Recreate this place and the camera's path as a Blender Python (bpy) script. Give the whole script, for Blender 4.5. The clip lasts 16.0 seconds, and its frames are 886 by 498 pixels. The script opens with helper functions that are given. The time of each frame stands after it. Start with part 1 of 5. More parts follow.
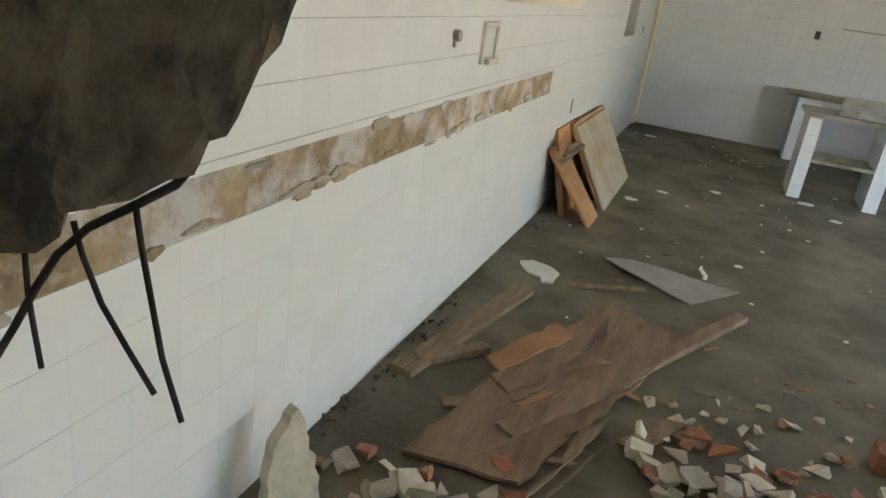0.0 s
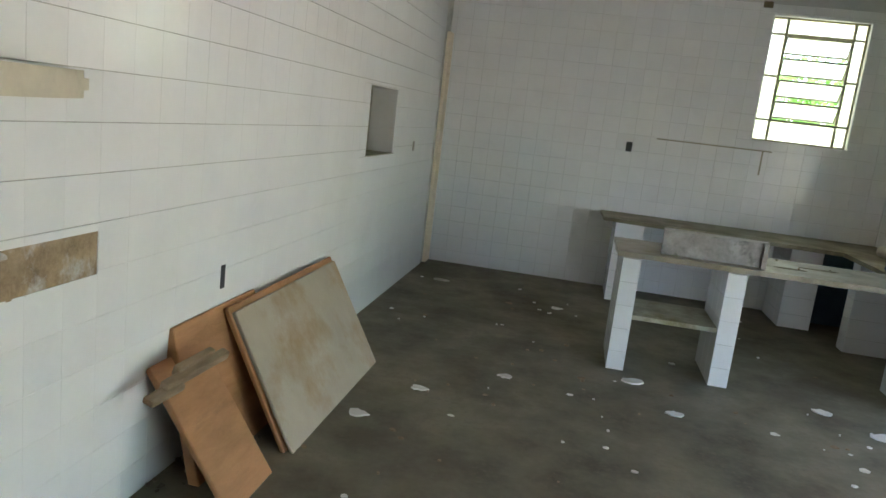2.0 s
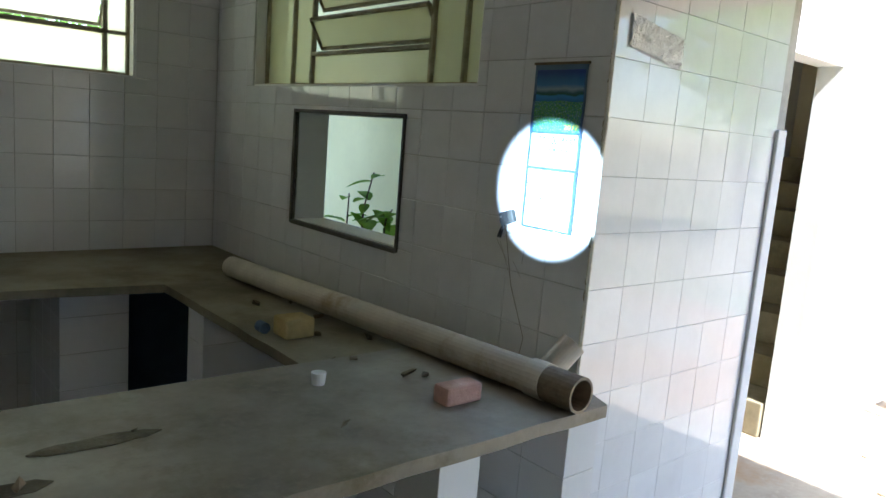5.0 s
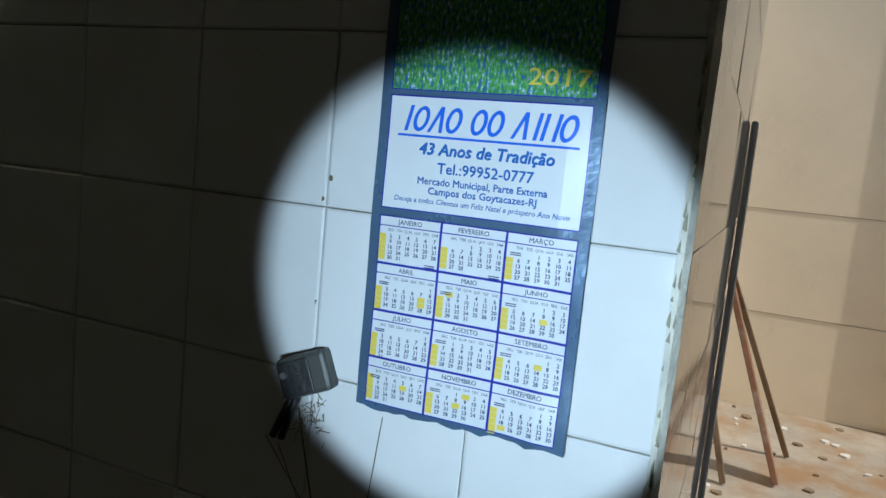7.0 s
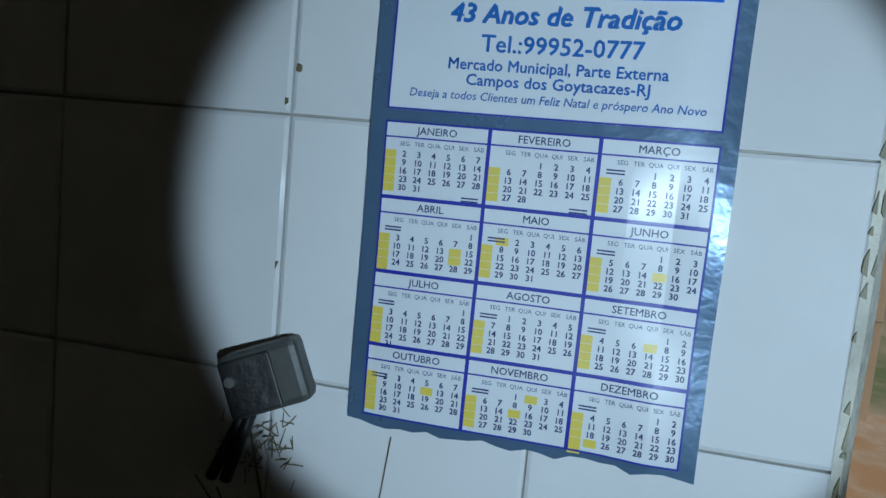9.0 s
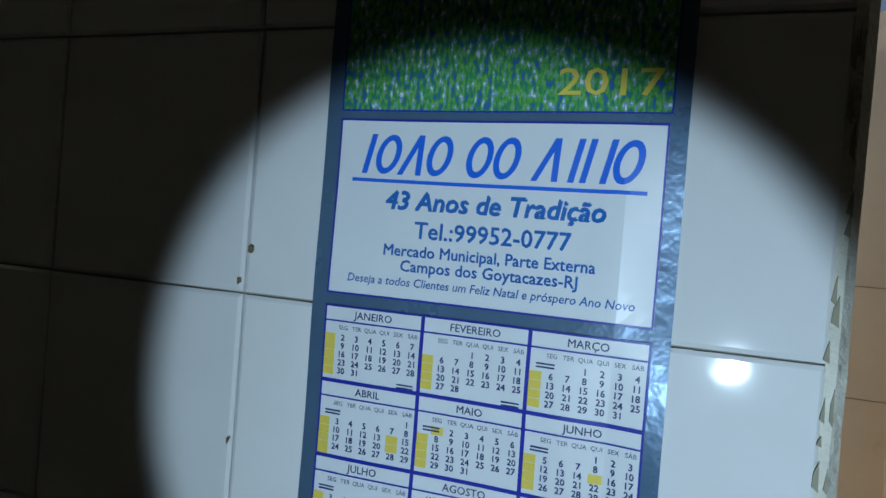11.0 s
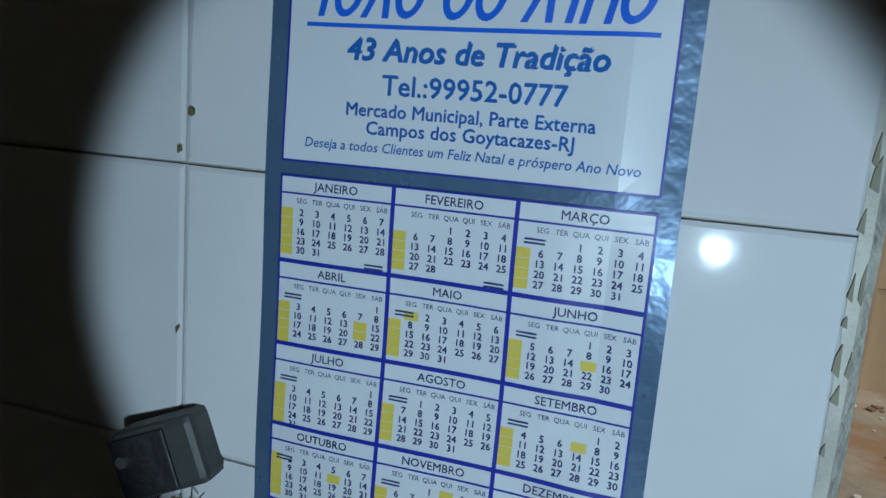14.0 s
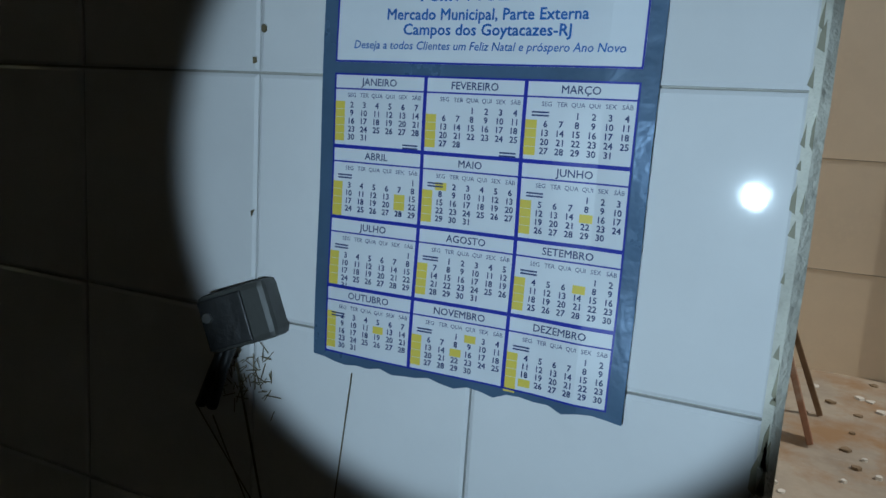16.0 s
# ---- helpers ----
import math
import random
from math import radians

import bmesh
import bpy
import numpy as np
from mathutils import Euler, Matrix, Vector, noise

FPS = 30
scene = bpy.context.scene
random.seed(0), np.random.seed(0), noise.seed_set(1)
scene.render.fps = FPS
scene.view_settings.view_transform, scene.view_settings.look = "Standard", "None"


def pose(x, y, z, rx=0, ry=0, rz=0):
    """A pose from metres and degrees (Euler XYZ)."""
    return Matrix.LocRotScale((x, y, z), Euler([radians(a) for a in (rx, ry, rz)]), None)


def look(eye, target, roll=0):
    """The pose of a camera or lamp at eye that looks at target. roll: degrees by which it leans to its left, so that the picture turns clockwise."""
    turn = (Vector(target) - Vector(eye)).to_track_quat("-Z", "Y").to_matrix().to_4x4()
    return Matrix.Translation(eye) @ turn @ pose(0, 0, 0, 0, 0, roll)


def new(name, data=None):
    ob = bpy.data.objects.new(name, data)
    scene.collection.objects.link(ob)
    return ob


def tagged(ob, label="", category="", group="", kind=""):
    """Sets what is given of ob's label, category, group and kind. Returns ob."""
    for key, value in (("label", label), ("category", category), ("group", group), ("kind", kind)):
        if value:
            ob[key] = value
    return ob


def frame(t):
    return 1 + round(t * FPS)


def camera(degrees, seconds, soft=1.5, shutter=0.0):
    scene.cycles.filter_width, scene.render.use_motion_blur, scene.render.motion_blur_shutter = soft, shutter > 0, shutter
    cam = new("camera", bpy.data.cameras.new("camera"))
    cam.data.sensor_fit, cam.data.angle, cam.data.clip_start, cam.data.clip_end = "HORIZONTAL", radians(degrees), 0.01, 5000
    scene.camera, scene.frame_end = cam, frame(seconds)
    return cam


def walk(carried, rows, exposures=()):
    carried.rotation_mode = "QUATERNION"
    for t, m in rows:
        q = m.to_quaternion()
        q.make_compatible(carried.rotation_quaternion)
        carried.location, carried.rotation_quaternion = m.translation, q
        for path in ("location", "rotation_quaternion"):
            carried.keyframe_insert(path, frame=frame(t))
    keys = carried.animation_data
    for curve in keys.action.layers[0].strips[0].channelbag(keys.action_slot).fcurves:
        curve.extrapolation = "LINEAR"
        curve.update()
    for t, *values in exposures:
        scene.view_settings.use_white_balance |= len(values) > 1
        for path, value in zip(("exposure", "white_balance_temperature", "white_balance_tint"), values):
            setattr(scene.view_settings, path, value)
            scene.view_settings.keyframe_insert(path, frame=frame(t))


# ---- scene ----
cam = camera(63.0, 16.0)
# the walk: seconds, eye, point looked at, lean
PATH = [
    (0, (0.896, 0.836, 1.475), (0.289, 2.603, 0.762), 8.2),
    (0.5, (1.073, 1.442, 1.436), (0.473, 3.208, 0.713), 6.2),
    (1, (1.232, 2.111, 1.392), (0.708, 3.934, 0.756), 5.5),
    (1.5, (1.261, 2.723, 1.454), (0.784, 4.607, 0.98), 5.6),
    (2, (1.296, 3.371, 1.464), (0.96, 5.308, 1.097), 6.7),
    (2.5, (1.662, 4.088, 1.527), (1.792, 6.073, 1.314), 7.9),
    (3, (1.79, 4.827, 1.5), (2.467, 6.703, 1.349), 8.3),
    (3.5, (1.907, 5.379, 1.49), (2.494, 7.286, 1.358), 4.7),
    (4, (2.006, 5.898, 1.475), (2.829, 7.706, 1.243), 4.1),
    (4.5, (2.317, 6.418, 1.408), (3.475, 8.028, 1.148), 4.1),
    (5, (2.496, 6.834, 1.393), (3.78, 8.336, 1.084), 4.6),
    (5.2, (2.591, 6.973, 1.402), (3.934, 8.426, 1.11), 4.3),
    (7.3, (3.549, 8.023, 1.351), (5.408, 8.722, 1.112), 5.7),
    (7.5, (3.588, 8.049, 1.331), (5.464, 8.700, 1.091), 5.6),
    (8, (3.610, 8.095, 1.292), (5.516, 8.658, 1.070), 6.1),
    (8.5, (3.605, 8.133, 1.325), (5.540, 8.591, 1.106), 6.6),
    (9, (3.622, 8.116, 1.300), (5.554, 8.582, 1.081), 5.4),
    (9.5, (3.664, 8.071, 1.269), (5.558, 8.673, 1.050), 5.1),
    (11.8, (3.648, 8.046, 1.398), (5.511, 8.775, 1.406), 4.2),
    (12, (3.648, 8.049, 1.394), (5.511, 8.776, 1.365), 4.1),
    (12.5, (3.661, 8.060, 1.371), (5.538, 8.746, 1.287), 4.6),
    (13, (3.666, 8.082, 1.351), (5.568, 8.685, 1.209), 4.9),
    (13.5, (3.670, 8.096, 1.345), (5.578, 8.646, 1.106), 5.3),
    (14, (3.698, 8.064, 1.349), (5.570, 8.687, 1.021), 4.6),
    (14.5, (3.735, 8.008, 1.349), (5.551, 8.765, 0.990), 3.0),
    (15, (3.656, 8.057, 1.339), (5.463, 8.845, 1.001), 3.1),
    (15.5, (3.634, 8.045, 1.271), (5.451, 8.834, 0.990), 3.7),
    (16, (3.640, 8.012, 1.295), (5.440, 8.823, 0.973), 3.8),
]
walk(cam, [(t, look(e, g, r)) for t, e, g, r in PATH],
     exposures=[(0, 3.3, 6150, 14), (0.5, 3.35, 6000, 13), (1.2, 3.25, 5700, 11), (3.0, 2.85, 5850, 10), (4.0, 2.55, 5800, 10), (5.2, 1.95, 5850, 10), (7.2, -0.95, 6500, 8), (8.6, -1.38, 6500, 8), (11.8, -1.45, 6500, 8), (16, -1.65, 6500, 8)])

# ---- light ----
XL, YB, XS, YC = -0.10, 10.44, 4.0, 8.0      # left wall, back wall, hatch wall, pillar face
XR, CEIL = 4.94, 3.2                          # wall with the wide opening, ceiling height

SUN_EL, SUN_AZ = radians(50), radians(100)     # elevation; direction towards the sun, measured from +x towards -y
sun_dir = Vector((math.cos(SUN_EL) * math.cos(SUN_AZ), -math.cos(SUN_EL) * math.sin(SUN_AZ), math.sin(SUN_EL)))
world = bpy.data.worlds.new("sky")
scene.world = world
world.use_nodes = True
wn = world.node_tree.nodes
sky = wn.new("ShaderNodeTexSky")
sky.sky_type, sky.sun_disc = "NISHITA", False
sky.sun_elevation = SUN_EL
sky.sun_rotation = math.atan2(sun_dir.x, sun_dir.y)
world.node_tree.links.new(sky.outputs[0], wn["Background"].inputs[0])
wn["Background"].inputs[1].default_value = 0.15
sun = new("sun", bpy.data.lights.new("sun", "SUN"))
sun.data.energy, sun.data.angle, sun.data.color = 5.0, radians(0.5), (1.0, 0.95, 0.88)
sun.matrix_world = look((0, 0, 0), -sun_dir)
# the walker's torch, held still at the calendar
torch = new("torch_light", bpy.data.lights.new("torch_light", "SPOT"))
torch.data.energy, torch.data.spot_size, torch.data.spot_blend = 22.0, radians(43), 0.25
torch.data.shadow_soft_size, torch.data.color = 0.006, (0.58, 0.80, 1.0)
torch.matrix_world = look((3.50, 8.03, 1.25), (4.0, 8.148, 1.266))

# added lamp in the back window's opening, stands in for the sky's light
daylight_fill = new("window_daylight_fill", bpy.data.lights.new("window_daylight_fill", "AREA"))
daylight_fill.data.shape, daylight_fill.data.size, daylight_fill.data.size_y = "RECTANGLE", 0.78, 1.06
daylight_fill.data.energy, daylight_fill.data.color = 0.9, (0.96, 1.0, 0.92)
daylight_fill.matrix_world = look((3.187, 10.62, 2.10), (3.187, 9.5, 2.10))


# ---- materials ----
def mat(name, color, rough=0.6, metal=0.0, dark=0.75, scale=6.0, fine=60.0, bump=0.15, stain=None, stain_at=0.55, spec=0.5, vary=0.0, stretch=(1, 1, 1), coat=0.0):
    """A surface with two scales of variation, an optional stain colour and fine relief."""
    m = bpy.data.materials.new(name)
    m.use_nodes = True
    n, l = m.node_tree.nodes, m.node_tree.links
    b = n["Principled BSDF"]
    co = n.new("ShaderNodeTexCoord")
    mp = n.new("ShaderNodeMapping")
    mp.inputs["Scale"].default_value = stretch
    l.new(co.outputs["Object"], mp.inputs[0])
    info = n.new("ShaderNodeObjectInfo")
    shift = n.new("ShaderNodeVectorMath")
    shift.operation = "MULTIPLY_ADD"
    l.new(info.outputs["Random"], shift.inputs[0])
    shift.inputs[1].default_value = (7.3, 3.1, 5.7)
    l.new(mp.outputs[0], shift.inputs[2])
    def nz(s, d):
        t = n.new("ShaderNodeTexNoise")
        t.inputs["Scale"].default_value, t.inputs["Detail"].default_value = s, d
        t.inputs["Roughness"].default_value = 0.62
        l.new(shift.outputs[0], t.inputs[0])
        return t
    big, small = nz(scale, 5), nz(fine, 3)
    def mix(a, bb, fac, mode="MIX"):
        x = n.new("ShaderNodeMix")
        x.data_type, x.blend_type = "RGBA", mode
        for s, v in ((6, a), (7, bb)):
            if isinstance(v, tuple):
                x.inputs[s].default_value = (*v, 1)
            else:
                l.new(v, x.inputs[s])
        if isinstance(fac, float):
            x.inputs[0].default_value = fac
        else:
            l.new(fac, x.inputs[0])
        return x.outputs[2]
    def ramp(src, lo, hi):
        r = n.new("ShaderNodeMapRange")
        l.new(src, r.inputs[0])
        r.inputs[1].default_value, r.inputs[2].default_value = lo, hi
        return r.outputs[0]
    col = mix(tuple(c * dark for c in color), color, ramp(big.outputs[0], 0.32, 0.62))
    col = mix(col, tuple(c * (0.6 + 0.4 * dark) for c in color), ramp(small.outputs[0], 0.5, 0.75))
    if vary:
        hs = n.new("ShaderNodeHueSaturation")
        l.new(ramp(info.outputs["Random"], 0.0, 1.0), hs.inputs["Value"])
        hs.inputs["Value"].default_value = 1
        mr = n.new("ShaderNodeMapRange")
        l.new(info.outputs["Random"], mr.inputs[0])
        mr.inputs[3].default_value, mr.inputs[4].default_value = 1 - vary, 1 + vary * 0.4
        l.new(mr.outputs[0], hs.inputs["Value"])
        l.new(col, hs.inputs["Color"])
        col = hs.outputs[0]
    if stain:
        st = nz(scale * 0.45, 8)
        st.inputs["Roughness"].default_value = 0.7
        col = mix(col, stain, ramp(st.outputs[0], stain_at, stain_at + 0.12))
    l.new(col, b.inputs["Base Color"])
    b.inputs["Metallic"].default_value = metal
    rr = n.new("ShaderNodeMapRange")
    l.new(big.outputs[0], rr.inputs[0])
    rr.inputs[1].default_value, rr.inputs[2].default_value = 0.3, 0.7
    rr.inputs[3].default_value, rr.inputs[4].default_value = min(1, rough * 1.25), rough * 0.8
    l.new(rr.outputs[0], b.inputs["Roughness"])
    b.inputs["Specular IOR Level"].default_value = spec
    b.inputs["Coat Weight"].default_value = coat
    if bump:
        bp = n.new("ShaderNodeBump")
        bp.inputs["Strength"].default_value, bp.inputs["Distance"].default_value = bump, 0.01
        l.new(mix(big.outputs[0], small.outputs[0], 0.5), bp.inputs["Height"])
        l.new(bp.outputs[0], b.inputs["Normal"])
    return m


M_TILE = mat("glazed_tile", (0.80, 0.80, 0.80), 0.045, spec=0.9, dark=0.93, scale=9, fine=40, bump=0.012, vary=0.05, stain=(0.62, 0.57, 0.46), stain_at=0.70)
M_TILE_OLD = mat("worn_glazed_tile", (0.80, 0.79, 0.775), 0.16, dark=0.93, scale=3, fine=40, bump=0.015, vary=0.015, stain=(0.62, 0.55, 0.43), stain_at=0.70)
M_GROUT = mat("dirty_grout", (0.55, 0.53, 0.47), 0.9, dark=0.5, scale=5, fine=90, bump=0.3)
M_PLASTER = mat("grey_plaster", (0.62, 0.61, 0.59), 0.85, dark=0.85, scale=2, fine=40, bump=0.12, stain=(0.45, 0.44, 0.41), stain_at=0.6)
M_WHITE = mat("whitewashed_plaster", (0.82, 0.82, 0.80), 0.8, dark=0.9, scale=2.2, fine=35, bump=0.12, stain=(0.66, 0.62, 0.54), stain_at=0.64)
M_CREAM = mat("cream_panel_wall", (0.85, 0.73, 0.55), 0.55, dark=0.9, scale=1.6, fine=30, bump=0.08, stain=(0.62, 0.53, 0.40), stain_at=0.62)
M_PATIO = mat("pale_green_wall", (0.86, 0.86, 0.54), 0.8, dark=0.9, scale=1.8, fine=30, bump=0.1)
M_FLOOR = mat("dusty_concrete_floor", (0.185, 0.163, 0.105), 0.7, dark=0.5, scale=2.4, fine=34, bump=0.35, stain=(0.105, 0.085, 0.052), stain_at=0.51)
# pale concrete, kept light so that it bounces light onto the pillar face
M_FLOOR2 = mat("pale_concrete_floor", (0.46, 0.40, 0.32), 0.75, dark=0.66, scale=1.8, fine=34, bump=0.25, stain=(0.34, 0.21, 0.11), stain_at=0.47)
M_BENCH = mat("mossy_stone_top", (0.26, 0.225, 0.14), 0.55, dark=0.6, scale=3.5, fine=40, bump=0.15, stain=(0.13, 0.10, 0.05), stain_at=0.52)
M_MARBLE = mat("dirty_stone_top", (0.31, 0.268, 0.20), 0.45, dark=0.55, scale=3.5, fine=40, bump=0.12, stain=(0.14, 0.11, 0.055), stain_at=0.52)
M_EDGE = mat("mossy_stone_edge", (0.38, 0.35, 0.25), 0.7, dark=0.55, scale=7, fine=60, bump=0.3, stain=(0.20, 0.17, 0.08), stain_at=0.53)
M_STRIP = mat("bare_mortar", (0.43, 0.32, 0.19), 0.95, dark=0.4, scale=8, fine=60, bump=1.0, stain=(0.52, 0.50, 0.47), stain_at=0.465)
M_BRICK = mat("clay_brick", (0.42, 0.17, 0.08), 0.9, dark=0.7, scale=14, fine=90, bump=0.5, stain=(0.50, 0.38, 0.27), stain_at=0.55, vary=0.25)
M_RUBBLE = mat("plaster_rubble", (0.66, 0.58, 0.44), 0.9, dark=0.65, scale=14, fine=80, bump=0.5, vary=0.25)
M_CONCRETE = mat("broken_concrete", (0.19, 0.16, 0.105), 0.95, dark=0.45, scale=7, fine=50, bump=1.0, stain=(0.035, 0.028, 0.022), stain_at=0.5)
M_RUST = mat("rusty_steel", (0.035, 0.028, 0.022), 0.8, metal=0.3, dark=0.6, scale=30, fine=160, bump=0.5)
M_PLY = mat("weathered_plywood", (0.265, 0.178, 0.105), 0.8, dark=0.6, scale=3, fine=40, bump=0.3, stretch=(6, 1, 1), stain=(0.10, 0.06, 0.04), stain_at=0.57)
M_ORANGE = mat("orange_wood", (0.42, 0.21, 0.085), 0.6, dark=0.7, scale=3, fine=50, bump=0.2, stretch=(1, 1, 5), stain=(0.25, 0.13, 0.06), stain_at=0.6)
M_PANELBACK = mat("pale_hardboard", (0.40, 0.34, 0.25), 0.75, dark=0.85, scale=2.5, fine=40, bump=0.1, stain=(0.30, 0.21, 0.11), stain_at=0.55)
M_GREYSHEET = mat("grey_hardboard", (0.36, 0.33, 0.29), 0.8, dark=0.75, scale=4, fine=60, bump=0.2, stain=(0.26, 0.19, 0.13), stain_at=0.58)
M_PLANK = mat("dry_plank", (0.28, 0.20, 0.12), 0.8, dark=0.6, scale=4, fine=60, bump=0.35, stretch=(8, 1, 8))
M_CHIP = mat("white_chip", (0.74, 0.72, 0.66), 0.7, dark=0.85, scale=10, fine=60, bump=0.2)
M_FRAME = mat("weathered_window_frame", (0.40, 0.36, 0.22), 0.7, dark=0.6, scale=12, fine=90, bump=0.3, stain=(0.16, 0.12, 0.06), stain_at=0.55)
M_DARKFRAME = mat("dark_hatch_frame", (0.10, 0.085, 0.07), 0.6, dark=0.6, scale=10, fine=70, bump=0.2)
M_PVC = mat("dusty_plastic_pipe", (0.58, 0.52, 0.42), 0.45, dark=0.75, scale=5, fine=60, bump=0.08, stain=(0.36, 0.27, 0.15), stain_at=0.56)
# black plastic parts, and the painted shade of open hollows
M_BLACK = mat("black_plastic_and_hollow_shade", (0.018, 0.018, 0.018), 0.45, dark=0.7, scale=20, fine=120, bump=0.2)
M_SWITCH = mat("grey_switch_plastic", (0.055, 0.057, 0.052), 0.5, dark=0.7, scale=20, fine=120, bump=0.1)
M_PINK = mat("pink_brick", (0.60, 0.36, 0.29), 0.9, dark=0.75, scale=12, fine=80, bump=0.4)
M_YELLOW = mat("yellow_block", (0.48, 0.36, 0.14), 0.85, dark=0.7, scale=14, fine=80, bump=0.3)
M_CERAMIC = mat("soap_dish_ceramic", (0.72, 0.68, 0.58), 0.2, dark=0.85, scale=9, fine=50, bump=0.03, stain=(0.45, 0.36, 0.2), stain_at=0.6)
M_BARK = mat("bark", (0.14, 0.10, 0.07), 0.9, dark=0.6, scale=10, fine=60, bump=0.6)
M_GROUND = mat("dry_ground", (0.34, 0.29, 0.20), 0.95, dark=0.65, scale=0.5, fine=9, bump=0.4, stain=(0.12, 0.16, 0.06), stain_at=0.5)
M_BLUE = mat("blue_panel_paint", (0.07, 0.12, 0.17), 0.6, dark=0.7, scale=4, fine=40, bump=0.1)
M_FOIL = mat("silvery_plastic_film", (0.10, 0.18, 0.29), 0.3, metal=0.25, dark=0.7, scale=14, fine=60, bump=0.15)
M_STEP = mat("dirty_stair_concrete", (0.30, 0.26, 0.17), 0.85, dark=0.6, scale=4, fine=40, bump=0.3, stain=(0.18, 0.15, 0.08), stain_at=0.52)
M_LINE = mat("dark_stain_line", (0.20, 0.16, 0.09), 0.9, dark=0.6, scale=14, fine=80, bump=0.2)


def glass_mat(name, tint, body):
    m = bpy.data.materials.new(name)
    m.use_nodes = True
    n, l = m.node_tree.nodes, m.node_tree.links
    out = n["Material Output"]
    tl, tr, gl = n.new("ShaderNodeBsdfTranslucent"), n.new("ShaderNodeBsdfTransparent"), n.new("ShaderNodeBsdfGlossy")
    nz = n.new("ShaderNodeTexNoise")
    nz.inputs["Scale"].default_value = 7
    co = n.new("ShaderNodeTexCoord")
    l.new(co.outputs["Object"], nz.inputs[0])
    mx = n.new("ShaderNodeMix")
    mx.data_type = "RGBA"
    mx.inputs[6].default_value, mx.inputs[7].default_value = (*tint, 1), (*[c * 0.9 for c in tint], 1)
    l.new(nz.outputs[0], mx.inputs[0])
    l.new(mx.outputs[2], tl.inputs[0])
    tr.inputs[0].default_value = (*tint, 1)
    gl.inputs["Roughness"].default_value = 0.15
    a, c = n.new("ShaderNodeMixShader"), n.new("ShaderNodeMixShader")
    a.inputs[0].default_value, c.inputs[0].default_value = body, 0.06
    l.new(tr.outputs[0], a.inputs[1])
    l.new(tl.outputs[0], a.inputs[2])
    l.new(a.outputs[0], c.inputs[1])
    l.new(gl.outputs[0], c.inputs[2])
    l.new(c.outputs[0], out.inputs[0])
    return m


def leaf_mat():
    m = mat("green_leaf", (0.16, 0.34, 0.06), 0.5, dark=0.6, scale=12, fine=60, bump=0.1, vary=0.3)
    n, l = m.node_tree.nodes, m.node_tree.links
    tl, mx = n.new("ShaderNodeBsdfTranslucent"), n.new("ShaderNodeMixShader")
    tl.inputs[0].default_value = (0.30, 0.55, 0.06, 1)
    mx.inputs[0].default_value = 0.45
    l.new(n["Principled BSDF"].outputs[0], mx.inputs[1])
    l.new(tl.outputs[0], mx.inputs[2])
    l.new(mx.outputs[0], n["Material Output"].inputs[0])
    return m


M_LEAF = leaf_mat()
M_GLASS = glass_mat("frosted_glass", (1.0, 0.97, 0.80), 0.6)


# ---- building helpers ----
def box(bm, x0, x1, y0, y1, z0, z1, bevel=0.0):
    r = bmesh.ops.create_cube(bm, size=1.0)
    for v in r["verts"]:
        v.co = Vector(((x0 + x1) / 2 + v.co.x * (x1 - x0), (y0 + y1) / 2 + v.co.y * (y1 - y0), (z0 + z1) / 2 + v.co.z * (z1 - z0)))
    if bevel:
        es = {e for v in r["verts"] for e in v.link_edges}
        bmesh.ops.bevel(bm, geom=list(es), offset=bevel, segments=2, affect="EDGES", profile=0.6)
    return bm


def boxes(*rows, bevel=0.0):
    bm = bmesh.new()
    for r in rows:
        box(bm, *r, bevel=bevel)
    return bm


ORIGIN = Vector((0, 0, 0))                     # where the stretch being built is measured from


def link(name, bm, material, smooth=False):
    me = bpy.data.meshes.new(name)
    if ORIGIN.length:
        bm.transform(Matrix.Translation(ORIGIN))
    bmesh.ops.recalc_face_normals(bm, faces=bm.faces)
    bm.to_mesh(me)
    bm.free()
    if smooth:
        for p in me.polygons:
            p.use_smooth = True
    me.materials.append(material)
    return new(name, me)


def part(name, bm, material, parent, label="", smooth=False):
    ob = link(name, bm, material, smooth)
    ob.parent = parent
    return tagged(ob, label)


def empty(name, at=(0, 0, 0)):
    e = new(name)
    e.location = at
    return e


def thing(name, label, category, group=""):
    return tagged(empty(name), label, category, group)


def solid(name, bm, material, label, category, group="", kind="", smooth=False):
    return tagged(link(name, bm, material, smooth), label, category, group, kind)


def rod(bm, pts, r, sides=8, r1=None):
    """A round bar through the points."""
    rings = []
    pts = [Vector(p) for p in pts]
    for i, p in enumerate(pts):
        d = (pts[min(i + 1, len(pts) - 1)] - pts[max(i - 1, 0)]).normalized()
        a = d.orthogonal().normalized()
        b = d.cross(a)
        rad = r if r1 is None else r + (r1 - r) * i / (len(pts) - 1)
        rings.append([bm.verts.new(p + rad * (math.cos(2 * math.pi * k / sides) * a + math.sin(2 * math.pi * k / sides) * b)) for k in range(sides)])
    for q, s in zip(rings, rings[1:]):
        best = min(range(sides), key=lambda o: sum((q[k].co - s[(k + o) % sides].co).length for k in range(sides)))
        for k in range(sides):
            bm.faces.new((q[k], q[(k + 1) % sides], s[(k + 1 + best) % sides], s[(k + best) % sides]))
    bm.faces.new(rings[0])
    bm.faces.new(rings[-1])
    return bm


